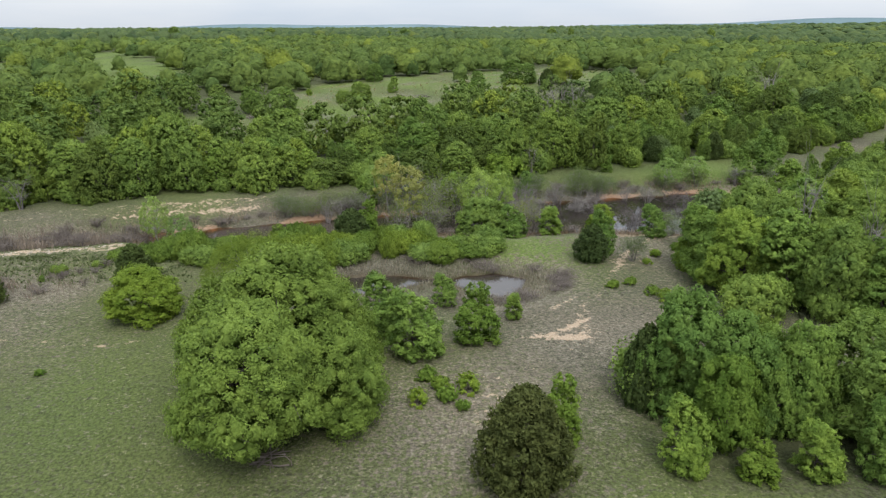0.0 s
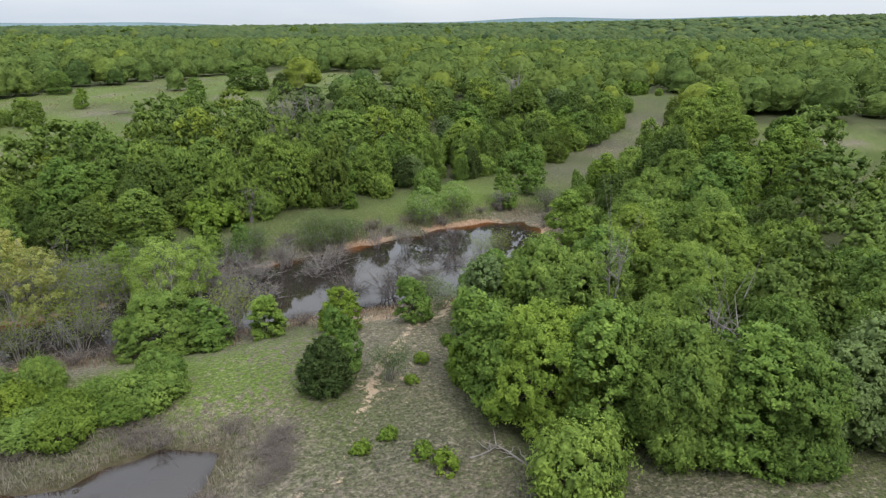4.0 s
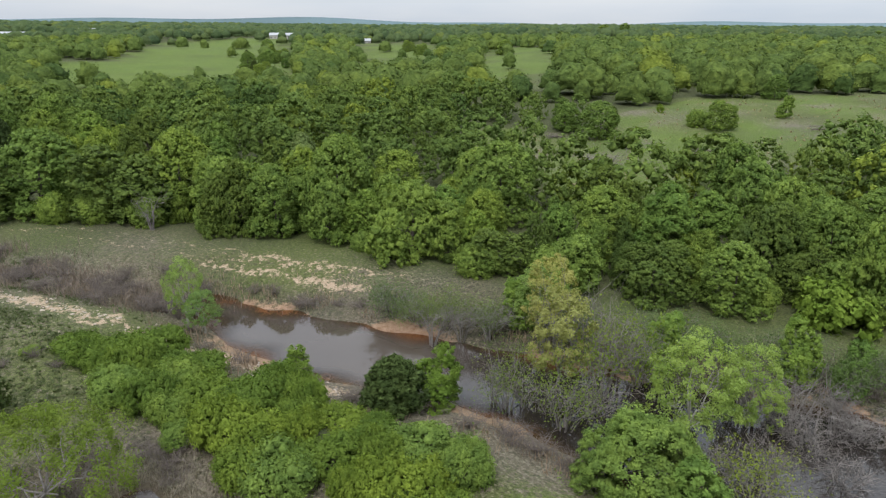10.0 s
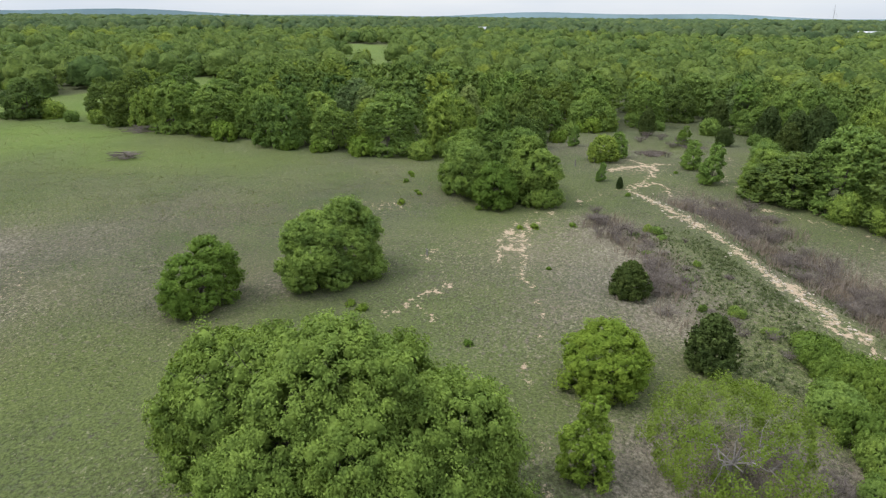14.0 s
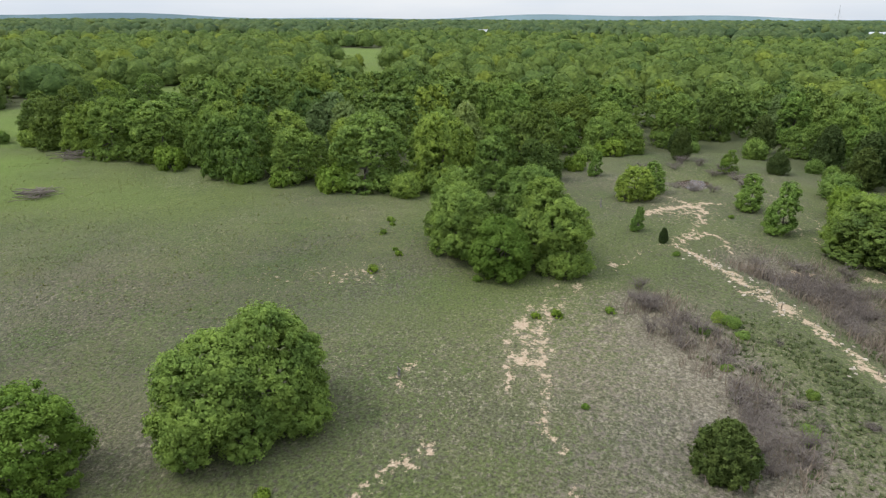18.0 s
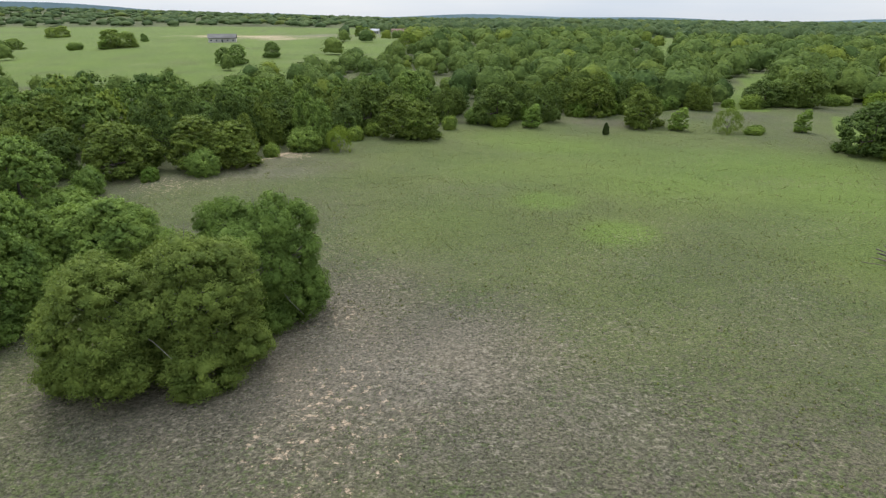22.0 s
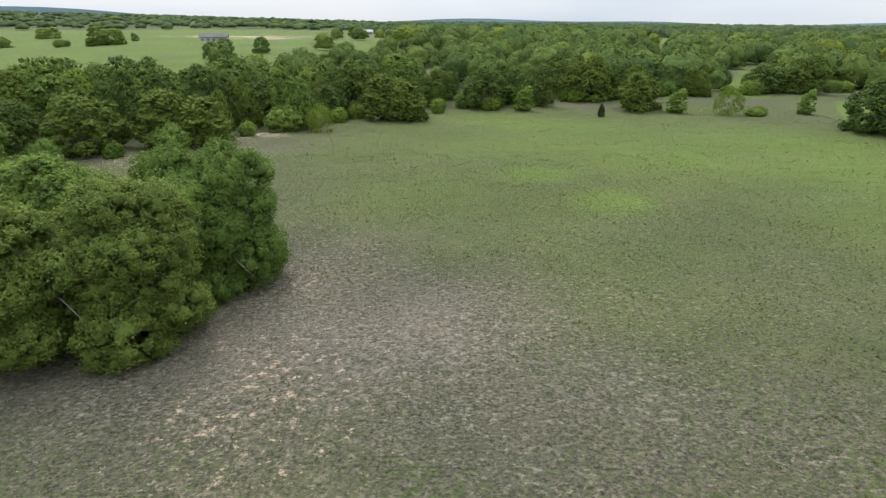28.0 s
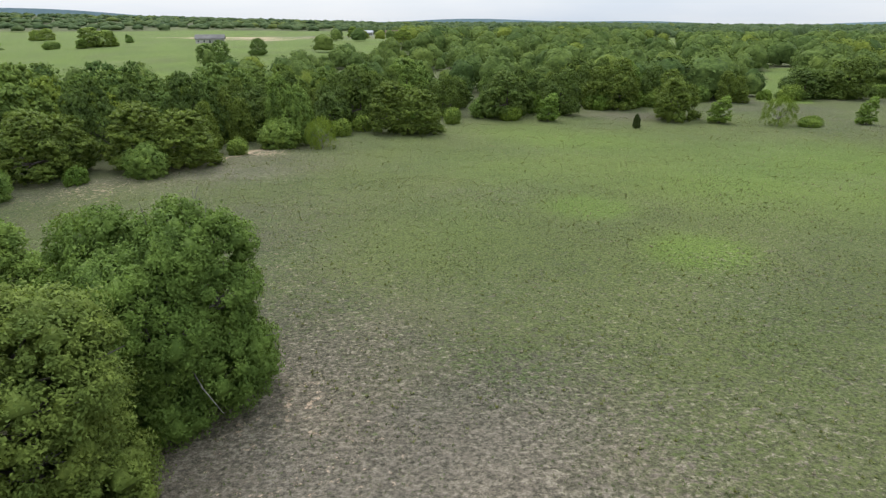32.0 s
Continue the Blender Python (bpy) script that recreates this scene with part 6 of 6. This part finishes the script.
r = np.random.RandomState(61)
n = 90000
X = np.concatenate([r.uniform(-95, 26, n // 2), r.uniform(-62, 4, n)])
Y = np.concatenate([r.uniform(-95, 66, n // 2), r.uniform(-60, 16, n)])
ok = (from_polygon(OPEN, X, Y) < -0.5) & (from_polygon(POND, X, Y) > 1.2) & (from_polygon(POOL, X, Y) > 0.6) & (from_line(TRAIL, X, Y) > 0.4) & (from_line(SCAR, X, Y) > 1.0)
ok &= (waves(X, Y, 9, 68) + r.normal(size=len(X)) * 0.8) > 0.0
X, Y = X[ok], Y[ok]
pick = r.rand(len(X)) < 0.74
tufts("grass_tufts", X[pick], Y[pick], 0.04, 0.1, TUFT, "short tufts of green meadow grass", r)
tufts("grass_tufts", X[~pick], Y[~pick], 0.04, 0.1, STRAWTUFT, "short tufts of dry straw-coloured grass", r)

for seed, count, mat, text in ((65, 34000, TUFT, "coarse clumps of green meadow grass"), (66, 7000, STRAWTUFT, "coarse clumps of dry straw-coloured grass")):
    r = np.random.RandomState(seed)
    X, Y = r.uniform(-100, 2, count), r.uniform(-104, 24, count)
    ok = (from_polygon(OPEN, X, Y) < -1.0) & (0.7 * waves(X, Y, 7, seed) + 0.5 * waves(X, Y, 19, seed + 6) + r.normal(size=count) * 0.4 > 0.1) & (np.hypot(X + 22, Y - 6) > 22)
    tufts("grass_clumps", X[ok], Y[ok], 0.06, 0.17, mat, text, r)
r = np.random.RandomState(62)
n = 16000
X, Y = r.uniform(-54, -20, n), r.uniform(44, 62, n)
inside = np.minimum.reduce([(Y - 43.5 - (X + 54) * 0.2 + 1.5 * waves(X, Y, 6, 71)) / 6, (X + 54) / 6, (-20 - X) / 6, (62 - Y) / 3])
ok = (inside > r.rand(n)) & (from_line(SCAR, X, Y) > 1.4) & (from_line(TRAIL, X, Y) > 0.6) & (waves(X, Y, 5, 69) + r.normal(size=n) * 0.6 > -0.1)
tufts("weedy_grass", X[ok], Y[ok], 0.1, 0.26, TUFT, "rough green weeds on the slope of the dam", r)
r = np.random.RandomState(63)
n = 5200
X, Y = r.uniform(-56, 74, n), r.uniform(96, 270, n)
ok = (from_polygon(CLEARINGS[0], X, Y) < -1.0) & (waves(X, Y, 14, 70) + r.normal(size=n) * 0.5 > 0.25)
tufts("weedy_grass", X[ok], Y[ok], 0.2, 0.55, STRAWTUFT, "rough dry grass in a clearing of the woods", r)

# ---- woods ----
taken = np.array([(o.matrix_basis.translation.x, o.matrix_basis.translation.y) for o in scene.objects if o.parent is None and o.get("category") == "tree"])


def scatter(lo, hi, step, jitter, seed):
    """Places on a shaken grid, thinned by the open ground."""
    r = np.random.RandomState(seed)
    ax = np.arange(-hi, hi, step)
    X, Y = np.meshgrid(ax, ax)
    X = X.ravel() + (r.rand(X.size) - 0.5) * step * jitter
    Y = Y.ravel() + (r.rand(Y.size) - 0.5) * step * jitter
    d = np.hypot(X + 20, Y - 20)
    ok = (d >= lo) & (d < hi)
    X, Y = X[ok], Y[ok]
    e = from_polygon(OPEN, X, Y)
    for c in CLEARINGS:
        e = np.minimum(e, from_polygon(c, X, Y) + 1.5 + 9 * smooth(d[ok], 190, 260) * waves(X, Y, 46, 93))
    for h in HOUSES:
        back = math.hypot(h[0], h[1])
        e = np.minimum(e, np.hypot(X - h[0] * (1 - 22 / back), Y - h[1] * (1 - 22 / back)) - 34)
    ok = (e > 1.2) & (opening(X, Y) < 0) | (np.hypot(X + 20, Y - 20) > 190) & (e > -60) & (r.rand(len(X)) < 0.035)
    return X[ok], Y[ok], e[ok], r


X, Y, E, r = scatter(0, 160, 7.3, 0.95, 51)
near = np.array([np.min(np.hypot(taken[:, 0] - x, taken[:, 1] - y)) for x, y in zip(X, Y)])
ok = near > 5.0
X, Y, E = X[ok], Y[ok], E[ok]
order = np.argsort(from_polygon(OPEN, X, Y))
X, Y = X[order], Y[order]
NEAR = 240
for i, (x, y) in enumerate(zip(X[:NEAR], Y[:NEAR])):
    k = r.rand()
    k = k if y > -40 or k < 0.06 else 0.5 + 0.5 * k
    kind = "cedar" if k < 0.06 else "tall_tree" if k < 0.22 else "pale_tree" if k < 0.34 else "shade_oak" if i % 3 == 0 or y < -40 and i % 4 or x > 16 and y < 96 and i % 3 == 1 else ("oak_a", "oak_b", "oak_c")[i % 3]
    h = r.uniform(5.2, 9.6) if "oak" in kind else r.uniform(3.5, 5.5) if kind == "cedar" else r.uniform(6.0, 9.6)
    h *= 0.76 if 0 < x < 62 and 86 < y < 114 else 1.0
    plant(kind, x, y, h, h * r.uniform(0.8, 1.2) if "oak" in kind else h * 0.78, r.uniform(0, 360), "trees at the edge of the woods")
X, Y = X[NEAR:], Y[NEAR:]
# a closed front of smaller trees along the north bank
line = np.array([(-60.0, 68.5), (-50.8, 72.5), (-41.0, 78.0), (-34.9, 81.0), (-26.7, 81.0), (-19.0, 83.0), (-3.0, 89.5), (7.0, 93.0), (19.6, 96.5), (33.0, 100.0), (43.0, 103.0), (56.0, 107.5), (73.0, 117.5)])
along = np.concatenate([[0], np.cumsum(np.hypot(*np.diff(line, axis=0).T))])
r = np.random.RandomState(58)
for row, gap in ((2.6, 3.4), (6.0, 4.2), (11.0, 5.0)):
    for u in np.arange(0, along[-1], gap):
        u = u + r.uniform(-0.3, 0.3) * gap
        x = np.interp(u, along, line[:, 0]) - 0.3 * row + r.normal() * 0.8
        y = np.interp(u, along, line[:, 1]) + 0.95 * row + r.normal() * 0.8
        if np.min(np.hypot(taken[:, 0] - x, taken[:, 1] - y)) < 2.2 or from_polygon(CLEARINGS[0], np.array([x]), np.array([y]))[0] < 2:
            continue
        k = r.rand()
        kind = "tall_tree" if k < 0.26 else "pale_tree" if k < 0.36 else "cedar" if k < 0.42 else ("oak_a", "shade_oak", "oak_c")[int(k * 100) % 3]
        h = r.uniform(3.4, 5.6) if row < 3 else r.uniform(4.2, 6.4)
        plant(kind, x, y, h, h * r.uniform(0.62, 0.95), r.uniform(0, 360), "trees at the edge of the woods")
# tall trees that stand out on the ridge
for x, y, h, w in ((-380, 961, 19, 19), (-406, 949, 16, 22), (-254, 1005, 18, 21), (-59, 1039, 16, 25), (-80, 1036, 13, 16), (165, 1029, 17, 19), (193, 1025, 18, 11), (383, 970, 20, 13)):
    plant("oak_b" if w > 16 else "oak_a", x, y, h, w, x * 17 % 360, "tall trees on the ridge")


def wood_mesh(name, X, Y, r, protos, hlo, hhi, wide, label, mat=None):
    """Woods that nobody could count, as one sheet of crowns."""
    vs, fs, ts, n = [], [], [], 0
    Z = ground_z(X, Y)
    for j, (pv, pf) in enumerate(protos):
        sel = np.arange(len(X)) % len(protos) == j
        x, y, z = X[sel], Y[sel], Z[sel]
        m = len(x)
        h = r.uniform(hlo, hhi, m) * (1 - 0.26 * smooth(-y, 105, 150) * smooth(x, -60, -30) * smooth(300 + y, 0, 30))
        w = h * r.uniform(*wide, m)
        a = r.uniform(0, 6.283, m)
        c, s = np.cos(a)[:, None], np.sin(a)[:, None]
        px, py, pz = pv[None, :, 0] * w[:, None], pv[None, :, 1] * w[:, None], pv[None, :, 2] * h[:, None]
        V = np.stack([px * c - py * s + x[:, None], px * s + py * c + y[:, None], pz + z[:, None]], -1)
        F = pf[None] + (np.arange(m) * len(pv))[:, None, None] + n
        t = np.clip(r.normal(0.48, 0.27, m) + 0.16 * waves(x, y, 60, 77) + 0.6 * np.exp(-((x - 215) / 45) ** 2 - ((y - 525) / 22) ** 2), 0, 1)
        vs.append(V.reshape(-1, 3))
        fs.append(F.reshape(-1, 3))
        ts.append(np.repeat(t, len(pv)))
        n += m * len(pv)
    me = mesh_np(name, np.concatenate(vs), np.concatenate(fs), mat or SHADED_FARWOODS, True)
    at = me.attributes.new("tint", "FLOAT", "POINT")
    at.data.foreach_set("value", np.concatenate(ts).astype(np.float32))
    return tagged(new(name, me), label, "trees", "", "stuff")


def small_crown(seed, clumps, leaves, size, core, puff, dome=0.68, loose=0.4):
    rr = np.random.RandomState(seed)
    v, f = crown(rr, crown_lobes(rr, 1.0, 1.0, 0.08, 5), clumps, leaves, size, puff, 0.03, core, dome=dome, loose=loose)
    return v, f


def billow(seed, rings, sides, n=5):
    """A closed crown of merged rounded masses, for trees far off."""
    rr = np.random.RandomState(seed)
    lobes = crown_lobes(rr, 0.94, 0.97, 0.06, n)
    mid = np.array([0.0, 0.0, 0.34])
    c = np.array([l[0] for l in lobes]) - mid
    rad = np.array([(l[1] + l[2]) / 2 for l in lobes])
    el = np.radians(np.linspace(-32, 88, rings))[:, None] + 0 * np.arange(sides)[None]
    az = (np.arange(sides)[None] + 0.5 * (np.arange(rings)[:, None] % 2)) / sides * 6.283
    u = np.stack([np.cos(el) * np.cos(az), np.cos(el) * np.sin(az), np.sin(el)], -1).reshape(-1, 3)
    along = u @ c.T
    far = along + np.sqrt(np.maximum(along ** 2 - (c ** 2).sum(1)[None] + rad[None] ** 2, 0))
    far[along ** 2 - (c ** 2).sum(1)[None] + rad[None] ** 2 < 0] = 0.2
    v = mid + u * far.max(1)[:, None] * rr.uniform(0.95, 1.04, (len(u), 1))
    v[:, 2] = np.maximum(v[:, 2], 0.02)
    ids = np.arange(rings * sides).reshape(rings, sides)
    nx = np.roll(ids, -1, 1)
    q = np.stack([ids[:-1], nx[:-1], nx[1:], ids[1:]], -1).reshape(-1, 4)
    return v, np.concatenate([q[:, [0, 1, 2]], q[:, [0, 2, 3]]])


wood_mesh("woodland", X, Y, r, [small_crown(s, 130, 1250, 0.042, 1, 0.058) for s in (1, 2, 3, 4, 27, 28)], 5.0, 9.8, (0.8, 1.2), "dense green oak woods round the meadow", WOODS)
X, Y, E, r = scatter(160, 330, 8.6, 0.98, 55)
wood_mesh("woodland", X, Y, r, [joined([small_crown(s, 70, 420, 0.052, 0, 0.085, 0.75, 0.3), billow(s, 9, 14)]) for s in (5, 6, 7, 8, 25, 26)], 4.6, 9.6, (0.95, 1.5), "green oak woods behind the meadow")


def thinned(X, Y):
    """Fewer trees to the far east, behind nearer woods."""
    side = np.degrees(np.arctan2(-X, Y))
    ok = (side > -60) | (side < -145) | (np.arange(len(X)) % 3 == 0)
    return X[ok], Y[ok]


X, Y, E, r = scatter(330, 620, 11.5, 0.98, 52)
wood_mesh("distant_woodland", *thinned(X, Y), r, [joined([small_crown(s, 30, 40, 0.09, 0, 0.12, 0.85, 0.25), billow(s, 7, 11)]) for s in (9, 10, 11, 12)], 5.0, 10.5, (1.1, 1.7), "distant green oak woods")
X, Y, E, r = scatter(620, 1300, 17.0, 0.95, 53)
wood_mesh("distant_woodland", *thinned(X, Y), r, [billow(s, 5, 7, 4) for s in (12, 13, 14)], 7.0, 12.0, (1.3, 2.0), "distant green oak woods", HAZED_RIDGEWOODS)
X, Y, E, r = scatter(1300, 3350, 44.0, 0.95, 54)
wood_mesh("distant_woodland", *thinned(X, Y), r, [billow(s, 4, 7, 4) for s in (15, 16, 17)], 8.0, 14.0, (2.6, 3.8), "woods on the horizon", HAZED_RIDGEWOODS)

# far hills round the horizon, their haze put into the base colour
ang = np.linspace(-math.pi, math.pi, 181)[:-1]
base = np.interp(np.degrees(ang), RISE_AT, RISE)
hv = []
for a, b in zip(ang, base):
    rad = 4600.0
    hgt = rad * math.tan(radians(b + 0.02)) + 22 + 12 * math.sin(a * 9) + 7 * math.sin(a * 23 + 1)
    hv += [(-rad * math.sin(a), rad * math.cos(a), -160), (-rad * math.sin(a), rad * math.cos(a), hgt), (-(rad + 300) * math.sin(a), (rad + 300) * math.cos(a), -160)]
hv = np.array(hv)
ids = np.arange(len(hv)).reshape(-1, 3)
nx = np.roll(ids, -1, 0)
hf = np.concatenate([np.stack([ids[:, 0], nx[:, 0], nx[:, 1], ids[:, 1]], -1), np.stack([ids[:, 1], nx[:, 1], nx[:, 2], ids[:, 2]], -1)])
tagged(new("backdrop", mesh_np("backdrop", hv, hf, HAZEHILL, True)), "hills on the horizon, haze painted in as blue-green", "hills", "", "structure")
